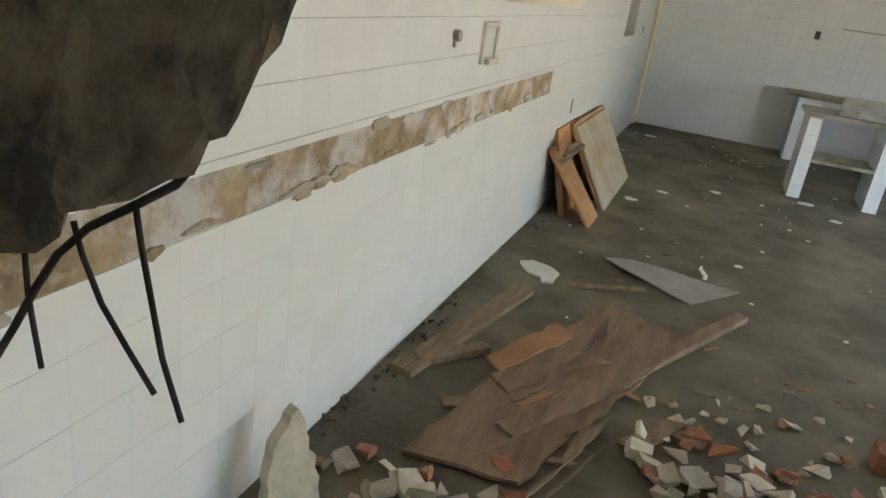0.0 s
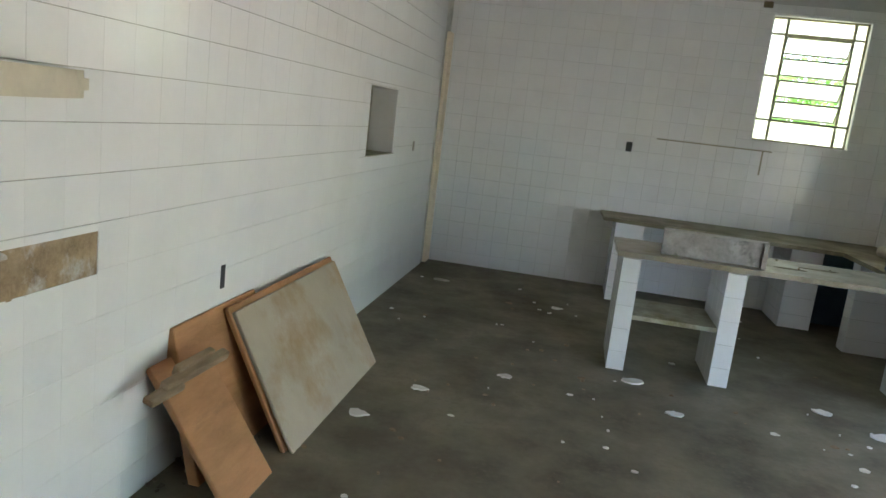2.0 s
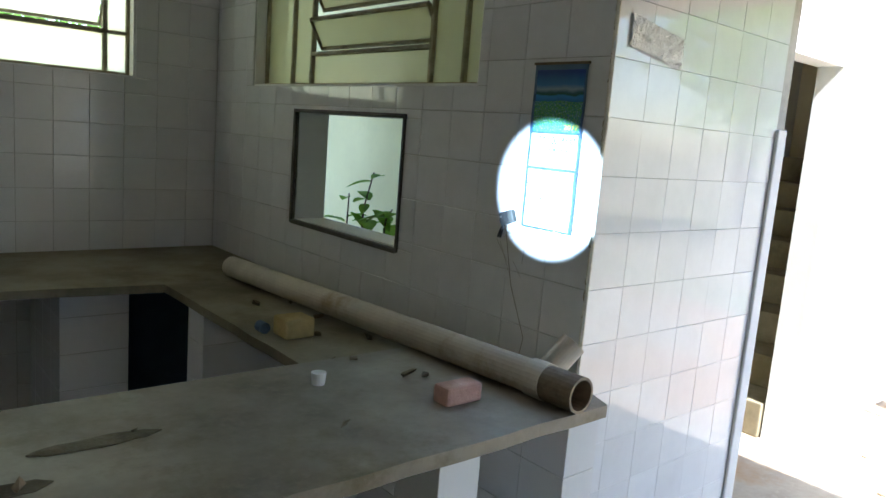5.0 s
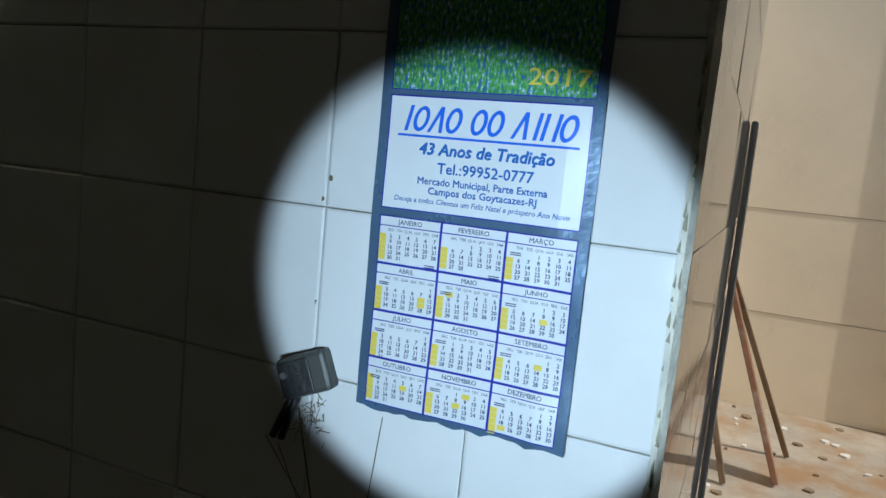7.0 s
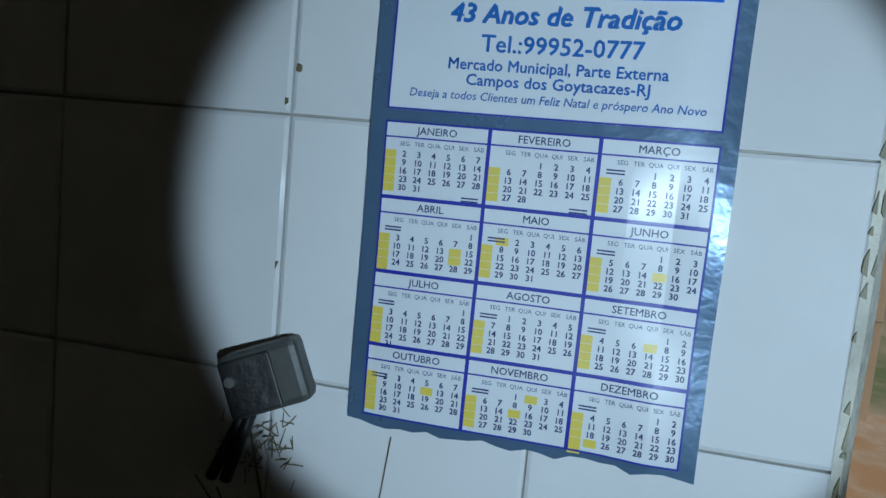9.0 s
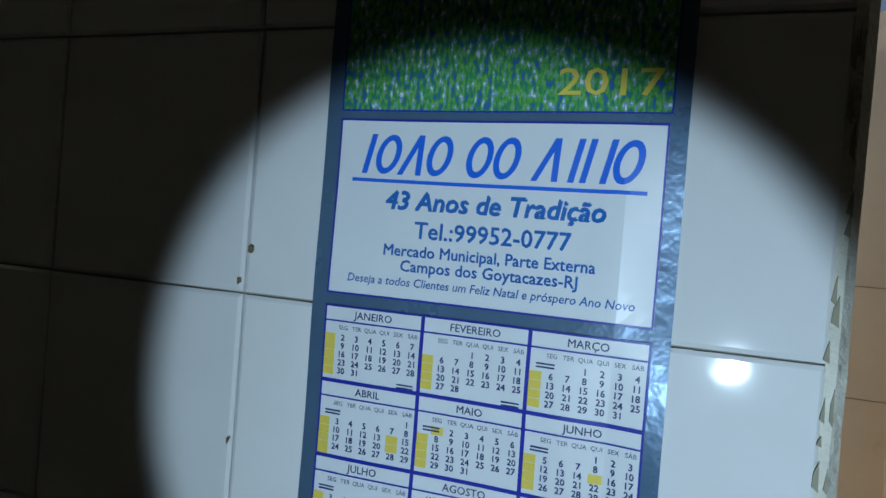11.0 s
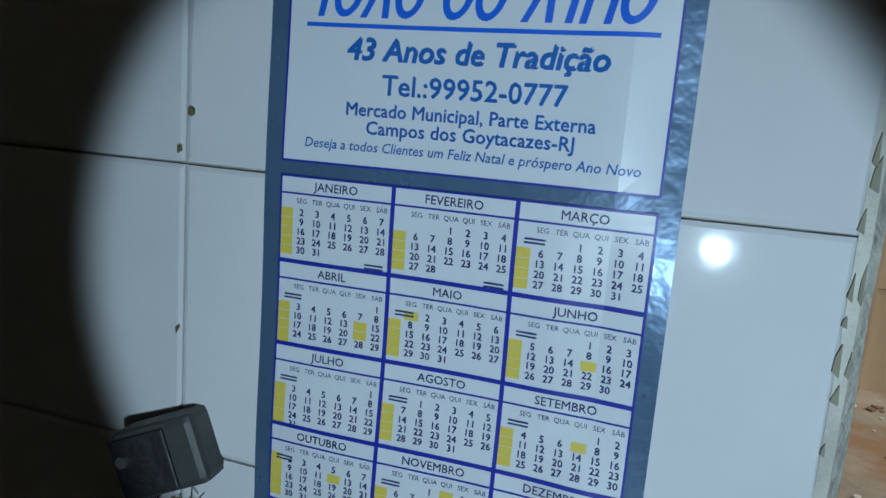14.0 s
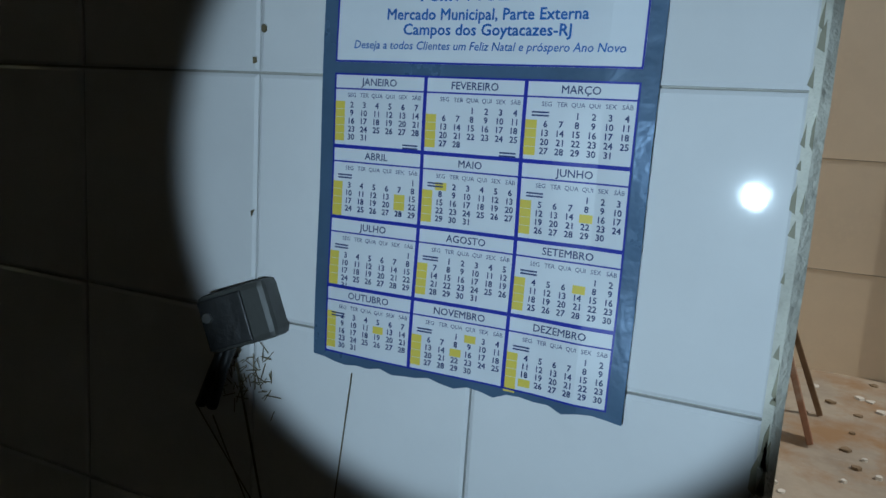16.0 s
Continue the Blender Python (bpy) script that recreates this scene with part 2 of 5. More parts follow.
def slab(bm, outline, z0, z1):
    """A flat piece with the outline (x, y), from z0 to z1."""
    lo = [bm.verts.new((x, y, z0)) for x, y in outline]
    hi = [bm.verts.new((x, y, z1)) for x, y in outline]
    bm.faces.new(lo[::-1])
    bm.faces.new(hi)
    n = len(lo)
    for i in range(n):
        bm.faces.new((lo[i], lo[(i + 1) % n], hi[(i + 1) % n], hi[i]))
    return bm


def ragged(outline, step=0.05, amount=0.012, seed=1):
    """The outline with broken, uneven edges."""
    rnd = random.Random(seed)
    out = []
    n = len(outline)
    for i in range(n):
        a, b = Vector(outline[i]), Vector(outline[(i + 1) % n])
        k = max(1, int((b - a).length / step))
        for j in range(k):
            p = a.lerp(b, j / k)
            if j:
                p += Vector((rnd.uniform(-amount, amount), rnd.uniform(-amount, amount)))
            out.append((p.x, p.y))
    return out


def lump(bm, c, size, seed):
    """An angular broken piece: the hull of a few scattered points, resting at c."""
    rnd = random.Random(seed)
    q = Euler((rnd.uniform(-0.4, 0.4), rnd.uniform(-0.4, 0.4), rnd.uniform(0, 6.3))).to_matrix()
    pts = [q @ Vector([s * rnd.choice((-0.5, 0.5)) * rnd.uniform(0.55, 1.15) for s in size]) for k in range(11)]
    lo = min(p.z for p in pts)
    vs = [bm.verts.new(p + Vector(c) - Vector((0, 0, lo))) for p in pts]
    r = bmesh.ops.convex_hull(bm, input=vs)
    bmesh.ops.delete(bm, geom=[g for g in r["geom_interior"] if isinstance(g, bmesh.types.BMVert)], context="VERTS")
    return bm


def wall(name, axis, at, thick, a0, a1, z0, z1, holes, material):
    """A wall in the plane axis = at, thick away from the room (signed), with openings (a0, a1, z0, z1)."""
    us = sorted({a0, a1, *[h[0] for h in holes], *[h[1] for h in holes]})
    zs = sorted({z0, z1, *[h[2] for h in holes], *[h[3] for h in holes]})
    bm = bmesh.new()
    solid_cell = lambda i, j: 0 <= i < len(us) - 1 and 0 <= j < len(zs) - 1 and not any(h[0] <= us[i] and us[i + 1] <= h[1] and h[2] <= zs[j] and zs[j + 1] <= h[3] for h in holes)
    cache = {}
    def vert(u, z, s):
        key = (u, z, s)
        if key not in cache:
            d = at + thick * s
            cache[key] = bm.verts.new((d, u, z) if axis == "x" else (u, d, z))
        return cache[key]
    for i in range(len(us) - 1):
        for j in range(len(zs) - 1):
            if not solid_cell(i, j):
                continue
            u, w, z, y = us[i], us[i + 1], zs[j], zs[j + 1]
            for s in (0, 1):
                bm.faces.new((vert(u, z, s), vert(w, z, s), vert(w, y, s), vert(u, y, s)))
            for di, dj, e in ((-1, 0, ((u, z), (u, y))), (1, 0, ((w, z), (w, y))), (0, -1, ((u, z), (w, z))), (0, 1, ((u, y), (w, y)))):
                if not solid_cell(i + di, j + dj):
                    (p, q), (r, t) = e
                    bm.faces.new((vert(p, q, 0), vert(r, t, 0), vert(r, t, 1), vert(p, q, 1)))
    return tagged(link(name, bm, material), kind="structure")


# ---- structure ----
TILE, JOINT = 0.15, 0.0015
Z0 = 1.322 - 9 * TILE                          # a joint of the tile rows, just under the floor
W1 = (2.775, 3.598, 1.546, 2.652)               # window in the back wall
W2 = (8.49, 10.028, 1.55, 2.45)               # window in the hatch wall
HATCH = (8.845, 9.60, 0.99, 1.442)
NICHE = (7.992, 8.684, 1.123, 1.598)
STRIP = (0.2, 5.30, 0.862, 0.995)
TILE_TOP = 2.74

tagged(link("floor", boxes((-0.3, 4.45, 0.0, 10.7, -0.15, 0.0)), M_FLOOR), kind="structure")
tagged(link("ceiling", boxes((-0.3, 5.28, 0.0, 10.7, CEIL, CEIL + 0.15)), M_PLASTER), kind="structure")
wall_left = wall("wall_left", "x", XL, -0.2, 0.0, YB + 0.2, 0.0, CEIL, [(*NICHE,)], M_GROUT)
wall_back = wall("wall_back", "y", YB, 0.2, XL, XS + 0.15, 0.0, CEIL, [W1], M_GROUT)
wall_hatch = wall("wall_hatch", "x", XS, 0.15, YC + 0.15, YB, 0.0, CEIL, [W2, HATCH], M_GROUT)
wall_pillar = wall("wall_pillar", "y", YC, 0.15, XS, XR + 0.02, 0.0, CEIL, [], M_GROUT)
wall_right = wall("wall_right", "x", XR, 0.2, 0.0, YC, 0.0, CEIL, [(1.6, YC, 0.0, 2.0)], M_WHITE)
wall("wall_behind", "y", 0.2, -0.2, XL, XR + 0.2, 0.0, CEIL, [], M_WHITE)
tagged(link("niche_back", boxes((XL - 0.24, XL - 0.2, NICHE[0] - 0.1, NICHE[1] + 0.1, NICHE[2] - 0.1, NICHE[3] + 0.1)), M_BENCH), kind="structure")

# plaster band above the tiles
for nm, bx in (("plaster_band", (XL, XL + 0.004, 0.2, YB, TILE_TOP + 0.002, CEIL)), ("plaster_band", (XL, XS, YB - 0.004, YB, TILE_TOP + 0.002, CEIL)),
               ("plaster_band", (XS - 0.004, XS, YC, YB, TILE_TOP + 0.002, CEIL)), ("plaster_band", (XS, XR, YC - 0.004, YC, TILE_TOP + 0.002, CEIL))):
    tagged(link(nm, boxes(bx), M_PLASTER), kind="structure")

# the open room beyond the wide opening, with its stair
X2, Y2 = 8.5, 8.29
# the pale floor runs on inside the opening, for more bounced light there
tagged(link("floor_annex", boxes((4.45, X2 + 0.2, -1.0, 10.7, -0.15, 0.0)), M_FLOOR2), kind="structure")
tagged(link("ceiling_stair", boxes((XR + 0.2, X2 + 0.2, Y2, 10.2, 2.9, 3.05)), M_PLASTER), kind="structure")
wall("wall_annex_stair", "y", Y2, 0.12, XR + 0.2, X2, 0.0, 2.9, [(XR + 0.24, 6.07, 0.0, 1.85)], M_WHITE)
wall("wall_annex_far", "x", X2, 0.2, 6.5, 10.2, 0.0, 2.9, [], M_CREAM)
wall("wall_stair_back", "y", 9.6, 0.2, XR + 0.2, X2, 0.0, 2.9, [], M_WHITE)
wall("wall_patio", "x", XR + 0.02, 0.18, YC + 0.15, 14.0, 0.0, 3.4, [], M_PATIO)
for i, zz in enumerate((0.62, 1.28)):
    tagged(link("trim", boxes((X2 - 0.004, X2, 6.5, Y2, zz, zz + 0.005)), M_PANELBACK), kind="structure")
tagged(link("trim", boxes((X2 - 0.06, X2, 6.96, 7.09, 0.0, 2.9)), M_CREAM), kind="structure")

# ground and far things outside
bm = bmesh.new()
bmesh.ops.create_grid(bm, x_segments=2, y_segments=2, size=700)
for v in bm.verts:
    v.co.z = -0.16
tagged(link("ground", bm, M_GROUND), kind="structure")


# tiles: each a thin glazed plate with softened rim
def tile_mesh(w, h, side=JOINT, level=JOINT, rim=0.0022):
    bm = bmesh.new()
    a, b = w / 2 - side / 2, h / 2 - level / 2
    r, t = rim, 0.0045
    lo = [bm.verts.new((x, y, 0)) for x, y in ((-a, -b), (a, -b), (a, b), (-a, b))]
    mid = [bm.verts.new((x, y, t - 0.0012)) for x, y in ((-a, -b), (a, -b), (a, b), (-a, b))]
    hi = [bm.verts.new((x, y, t)) for x, y in ((r - a, r - b), (a - r, r - b), (a - r, b - r), (r - a, b - r))]
    for p, q in ((lo, mid), (mid, hi)):
        for i in range(4):
            bm.faces.new((p[i], p[(i + 1) % 4], q[(i + 1) % 4], q[i]))
    bm.faces.new(hi)
    return bm


def cut(rect, holes):
    """What is left of a rectangle (u0, u1, z0, z1) without the holes."""
    left = [rect]
    for h in holes:
        nxt = []
        for r in left:
            if r[1] <= h[0] or r[0] >= h[1] or r[3] <= h[2] or r[2] >= h[3]:
                nxt.append(r)
                continue
            if r[2] < h[2]:
                nxt.append((r[0], r[1], r[2], h[2]))
            if r[3] > h[3]:
                nxt.append((r[0], r[1], h[3], r[3]))
            m0, m1 = max(r[2], h[2]), min(r[3], h[3])
            if r[0] < h[0]:
                nxt.append((r[0], h[0], m0, m1))
            if r[1] > h[1]:
                nxt.append((h[1], r[1], m0, m1))
        left = nxt
    return [r for r in left if r[1] - r[0] > 0.012 and r[3] - r[2] > 0.012]


SHARED = {}


def tiling(parent, axis, at, facing, a0, a1, start, holes, material, near, seed, missing=(), joints=lambda z: (JOINT, JOINT, 0.0022), uneven=1.0):
    """Tiles on a wall; those inside near (u0, u1, z0, z1) are single pieces, the rest one joined sheet."""
    rnd = random.Random(seed)
    rest = bmesh.new()
    u = start - TILE * math.ceil((start - a0) / TILE)
    count = 0
    while u < a1:
        z = Z0
        while z < TILE_TOP - 0.01:
            full = (max(u, a0), min(u + TILE, a1), max(z, 0.0), min(z + TILE, TILE_TOP))
            for r in cut(full, holes):
                w, h = r[1] - r[0], r[3] - r[2]
                cu, cz = (r[0] + r[1]) / 2, (r[2] + r[3]) / 2
                if any((cu - mu) ** 2 + (cz - mz) ** 2 < 0.004 for mu, mz in missing):
                    continue
                n = Vector((facing, 0, 0)) if axis == "x" else Vector((0, facing, 0))
                e = Vector((0, 0, 1)).cross(n)
                pos = Vector((at, cu, cz)) if axis == "x" else Vector((cu, at, cz))
                m = Matrix((e, (0, 0, 1), n)).transposed().to_4x4()
                m = Matrix.Translation(pos + n * uneven * rnd.uniform(0, 0.0006)) @ m @ Euler((uneven * rnd.gauss(0, 0.0035), uneven * rnd.gauss(0, 0.0035), uneven * rnd.gauss(0, 0.002))).to_matrix().to_4x4()
                single = near[0] <= cu <= near[1] and near[2] <= cz <= near[3] and count < 300
                if single:
                    count += 1
                    key = (round(w, 4), round(h, 4), material.name, joints(cz))
                    if key not in SHARED:
                        me = bpy.data.meshes.new("tile")
                        b = tile_mesh(w, h, *joints(cz))
                        b.to_mesh(me)
                        b.free()
                        me.materials.append(material)
                        SHARED[key] = me
                    ob = new("tile", SHARED[key])
                    ob.parent, ob.matrix_basis = parent, m
                else:
                    b = tile_mesh(w, h, *joints(cz))
                    me = bpy.data.meshes.new("t")
                    b.transform(m)
                    b.to_mesh(me)
                    b.free()
                    rest.from_mesh(me)
                    bpy.data.meshes.remove(me)
            z += TILE
        u += TILE
    if rest.verts:
        ob = link("tile_field", rest, material)
        ob.parent = parent
        tagged(ob, kind="stuff")


# ---- windows ----
def bar(bm, axis, at, u0, u1, z0, z1, depth):
    if axis == "y":
        box(bm, u0, u1, at, at + depth, z0, z1, 0.003)
    else:
        box(bm, at, at + depth, u0, u1, z0, z1, 0.003)


def window(name, axis, at, rect, cols, lou, rows, label, tilt):
    """A steel window: fixed panes round a stack of tilting panes between cols[lou] and cols[lou + 1]."""
    win = tagged(empty(name), label, "window", kind="structure")
    u0, u1, z0, z1 = rect
    bm = bmesh.new()
    t, deep = (0.0105, 0.035) if axis == "y" else (0.0085, 0.02)
    for u in cols:
        bar(bm, axis, at, u - t, u + t, z0, z1, deep)
    part("mullion", bm, M_FRAME, win)
    bm = bmesh.new()
    for z in (z0 + t, z1 - t):
        bar(bm, axis, at, u0, u1, z - t, z + t, deep)
    part("window_frame", bm, M_FRAME, win)
    lz0, lz1 = rows
    bm = bmesh.new()
    for i in range(len(cols) - 1):
        if i == lou:
            for z in rows:
                bar(bm, axis, at, cols[i], cols[i + 1], z - t, z + t, deep)
        else:
            zs = ([(lz0 + lz1) / 2 + 0.01, lz0, lz1] if name == "window_1" else [(z0 + z1) / 2 - 0.01])
            for z in zs:
                bar(bm, axis, at, cols[i], cols[i + 1], z - t * 0.8, z + t * 0.8, 0.03)
    part("glazing_bar", bm, M_FRAME, win)
    def pane(a, b, c, d, tl=0.0):
        bm = bmesh.new()
        hgt = (d - c) / 2
        vs = []
        for s in (-1, 1):
            for q in ((a, -1), (b, -1), (b, 1), (a, 1)):
                off = 0.017 + s * 0.002 + math.sin(tl) * hgt * q[1]
                zz = (c + d) / 2 + math.cos(tl) * hgt * q[1]
                vs.append(bm.verts.new((q[0], at + off, zz) if axis == "y" else (at + off, q[0], zz)))
        for f in ((0, 1, 2, 3), (4, 5, 6, 7), (0, 1, 5, 4), (1, 2, 6, 5), (2, 3, 7, 6), (3, 0, 4, 7)):
            bm.faces.new([vs[k] for k in f])
        return part("pane", bm, M_GLASS, win)
    for i in range(len(cols) - 1):
        a, b = cols[i] + t, cols[i + 1] - t
        if i != lou:
            pane(a, b, z0 + 2 * t, z1 - 2 * t)
        else:
            pane(a, b, z0 + 2 * t, lz0 - t)
            pane(a, b, lz1 + t, z1 - 2 * t)
            n = 4
            st = (lz1 - lz0) / n
            for k in range(n):
                c, d = lz0 + k * st + 0.02, lz0 + (k + 1) * st - 0.012
                p = pane(a + 0.012, b - 0.012, c, d, tilt)
                bm = bmesh.new()
                hgt = (d - c) / 2
                def at3(u, q, extra=0.0):
                    off = 0.017 + math.sin(tilt) * hgt * q + extra
                    zz = (c + d) / 2 + math.cos(tilt) * hgt * q
                    return (u, at + off, zz) if axis == "y" else (at + off, u, zz)
                for q in (-1, 1):
                    rod(bm, [at3(a, q), at3(b, q)], 0.009, 6)
                for u in (a, b):
                    rod(bm, [at3(u, -1), at3(u, 1)], 0.008, 6)
                part("sash", bm, M_FRAME, win)
    return win


window("window_1", "y", YB + 0.06, W1, (W1[0] + 0.012, 2.92, 3.483, W1[1] - 0.012), 1, (1.745, 2.50), "weathered steel window with frosted tilting panes", -0.55)
window("window_2", "x", XS + 0.05, W2, (W2[0] + 0.012, 8.628, 8.80, 9.60, 9.765, W2[1] - 0.012), 2, (1.686, 2.31), "weathered steel window with yellowed frosted tilting panes", -0.5)
# white plaster linings of the window openings
for axis, at, deep, (u0, u1, z0, z1) in (("y", YB, 0.2, W1), ("x", XS, 0.15, W2)):
    for a, b, c, d in ((u0, u1, z0 - 0.001, z0 + 0.008), (u0, u1, z1 - 0.008, z1 + 0.001), (u0 - 0.001, u0 + 0.008, z0 + 0.008, z1 - 0.008), (u1 - 0.008, u1 + 0.001, z0 + 0.008, z1 - 0.008)):
        p, q = at + 0.002, at + deep + 0.004
        bx = (a, b, p, q, c, d) if axis == "y" else (p, q, a, b, c, d)
        tagged(link("trim", boxes(bx), M_WHITE), kind="structure")
bm = boxes((XS - 0.012, XS + 0.01, HATCH[0] - 0.014, HATCH[0], HATCH[2] - 0.014, HATCH[3] + 0.014), (XS - 0.012, XS + 0.01, HATCH[1], HATCH[1] + 0.014, HATCH[2] - 0.014, HATCH[3] + 0.014),
           (XS - 0.012, XS + 0.01, HATCH[0], HATCH[1], HATCH[2] - 0.018, HATCH[2]), (XS - 0.012, XS + 0.01, HATCH[0], HATCH[1], HATCH[3], HATCH[3] + 0.014), bevel=0.003)
tagged(link("trim", bm, M_DARKFRAME), kind="structure")
bm = boxes((XS + 0.01, XS + 0.15, HATCH[0], HATCH[1], HATCH[2] - 0.001, HATCH[2] + 0.004), (XS + 0.01, XS + 0.15, HATCH[1] - 0.004, HATCH[1] + 0.001, HATCH[2], HATCH[3]), (XS + 0.01, XS + 0.15, HATCH[0] - 0.001, HATCH[0] + 0.004, HATCH[2], HATCH[3]))
tagged(link("trim", bm, M_WHITE), kind="structure")

# cream post in the far corner, door lining and lintel edge of the wide opening
tagged(link("trim", boxes((XL, XL + 0.035, 10.27, YB, 0.0, 2.22), bevel=0.004), M_CREAM), kind="structure")
tagged(link("trim", boxes((XR - 0.05, XR + 0.01, YC - 0.018, YC - 0.006, 0.0, 1.50), bevel=0.006), M_WHITE), kind="structure")
tagged(link("trim", boxes((XR - 0.012, XR + 0.21, 1.6, YC - 0.006, 1.955, 1.998), bevel=0.004), M_CREAM), kind="structure")


# ---- stone benches on tiled piers ----
TOP, THK = 0.765, 0.032
TOP_B = TOP - 0.03                             # the back and side slab lies lower
bench = thing("stone_bench", "dirty stone worktop on white tiled piers along the tiled walls", "bench")
part("worktop", slab(bmesh.new(), ragged([(1.57, 9.86), (3.47, 9.62), (3.47, 8.47), (4.0 - 0.005, 8.47), (4.0 - 0.005, YB - 0.005), (1.55, YB - 0.005)], 0.12, 0.004, 3), TOP_B - THK, TOP_B), M_BENCH, bench, "olive-brown mossy stone slab")
part("worktop", slab(bmesh.new(), ragged([(1.60, 7.855), (3.945, 7.855), (3.975, 7.93), (3.992, 7.99), (3.992, 8.468), (1.60, 8.468)], 0.12, 0.004, 4), TOP - THK + 0.002, TOP + 0.002), M_MARBLE, bench, "pale dusty stone slab")


def pier(x0, x1, y0, y1, z1=TOP - THK):
    bm = boxes((x0 + 0.004, x1 - 0.004, y0 + 0.004, y1 - 0.004, 0.0, z1))
    core = part("pier", bm, M_GROUT, bench)
    for z in range(5):
        c0, c1 = max(0.0, 0.15 * z - 0.03), min(z1, 0.15 * z + 0.12)
        bm = bmesh.new()
        for a, b, ya, yb in [(x0, x1, y0, y0 + 0.15)] + [(x0, x1, yy, min(yy + 0.15, y1)) for yy in np.arange(y0 + 0.15, y1 - 0.02, 0.15)]:
            box(bm, a, b, ya + 0.001, yb - 0.001, c0 + 0.001, c1 - 0.001, 0.002)
        ob = link("tile", bm, M_TILE_OLD)
        ob.parent = core
    return core


for x0, x1 in ((1.64, 1.75), (2.265, 2.38), (3.45, 3.567), (3.865, 3.985)):
    pier(x0, x1, 7.902, 8.42)
for x0, x1 in ((1.68, 1.92), (3.15, 3.41)):
    pier(x0, x1, 9.86, 10.41, TOP_B - THK)
pier(3.50, 3.985, 9.30, 9.42, TOP_B - THK)
part("low_shelf", boxes((1.75, 2.265, 7.92, 8.42, 0.335, 0.365), bevel=0.004), M_EDGE, bench)
part("low_shelf", boxes((3.567, 3.865, 7.915, 8.42, 0.335, 0.362), bevel=0.004), M_WHITE, bench)
part("blue_panel", boxes((3.41, 3.985, 10.1, 10.12, 0.02, TOP_B - THK - 0.01), bevel=0.003), M_BLUE, bench, "dark blue painted panel")

slabt = solid("sink_slab", boxes((1.86, 2.46, 7.95, 7.975, TOP + 0.003, TOP + 0.155), bevel=0.004), mat("blotchy_marble", (0.36, 0.33, 0.30), 0.5, dark=0.45, scale=11, fine=50, bump=0.2, stain=(0.06, 0.065, 0.045), stain_at=0.52),
              "blotchy grey marble slab standing on the stone bench", "stone slab")
bm = boxes((1.86, 2.47, 7.942, 7.98, TOP + 0.155, TOP + 0.168), (2.445, 2.475, 7.93, 7.98, TOP + 0.003, TOP + 0.155), bevel=0.004)
part("slab_edge", bm, M_GREYSHEET, slabt)

# ---- things on the bench ----
pipe = thing("drain_pipe", "dusty cream plastic drain pipe lying along the tiled wall", "pipe")
def hollow(bm, p, q, r0, r1, sides=24):
    """A hollow tube from p to q with outer radius r0 and inner radius r1."""
    p, q = Vector(p), Vector(q)
    d = (q - p).normalized()
    a = d.orthogonal().normalized()
    b = d.cross(a)
    rings = [[bm.verts.new(o + r * (math.cos(2 * math.pi * k / sides) * a + math.sin(2 * math.pi * k / sides) * b)) for k in range(sides)] for o, r in ((p, r1), (p, r0), (q, r0), (q, r1))]
    for m in range(4):
        u, v = rings[m], rings[(m + 1) % 4]
        for k in range(sides):
            bm.faces.new((u[k], u[(k + 1) % sides], v[(k + 1) % sides], v[k]))
    return bm


PZ = TOP + 0.048
part("tube", hollow(bmesh.new(), (3.76, 9.66, PZ - 0.03), (3.825, 7.99, PZ), 0.043, 0.039), M_PVC, pipe, smooth=False)
part("socket_collar", hollow(bmesh.new(), (3.825, 8.005, PZ), (3.827, 7.95, PZ), 0.048, 0.04), M_PVC, pipe)
part("socket_end", hollow(bmesh.new(), (3.827, 7.95, PZ), (3.83, 7.85, PZ), 0.045, 0.038), mat("brown_pipe_end", (0.26, 0.20, 0.13), 0.6, dark=0.5, scale=12, fine=70, bump=0.2), pipe, "brown stained pipe mouth")
# a near-black plug paints the shade inside the pipe
part("bore", rod(bmesh.new(), [(3.8275, 7.93, PZ), (3.828, 7.90, PZ)], 0.0375, 20), mat("bore_shade_black", (0.008, 0.008, 0.008), 0.95, bump=0.0), pipe, "black plug that stands for the shaded inside of the pipe")
part("branch", hollow(bmesh.new(), (3.87, 7.985, PZ + 0.02), (3.925, 7.965, PZ + 0.085), 0.034, 0.028), M_PVC, pipe)
solid("yellow_block", boxes((3.54, 3.64, 8.76, 8.85, TOP_B, TOP_B + 0.062), bevel=0.008), M_YELLOW, "small dusty yellow foam block on the stone bench", "block")
solid("blue_cap", rod(bmesh.new(), [(3.515, 8.85, TOP_B + 0.018), (3.515, 8.89, TOP_B + 0.018)], 0.018, 12), mat("faded_blue", (0.06, 0.11, 0.2), 0.5), "faded blue plastic cap beside a yellow block", "cap")
solid("pink_brick", boxes((3.57, 3.68, 8.03, 8.085, TOP + 0.002, TOP + 0.048), bevel=0.008), M_PINK, "pale pink brick piece on the stone bench", "brick")
cup = thing("white_cup", "small white plastic cup on the stone bench", "cup")
part("cup_body", rod(bmesh.new(), [(3.39, 8.31, TOP + 0.002), (3.39, 8.31, TOP + 0.032)], 0.016, 14, 0.019), M_CHIP, cup)
rnd = random.Random(5)
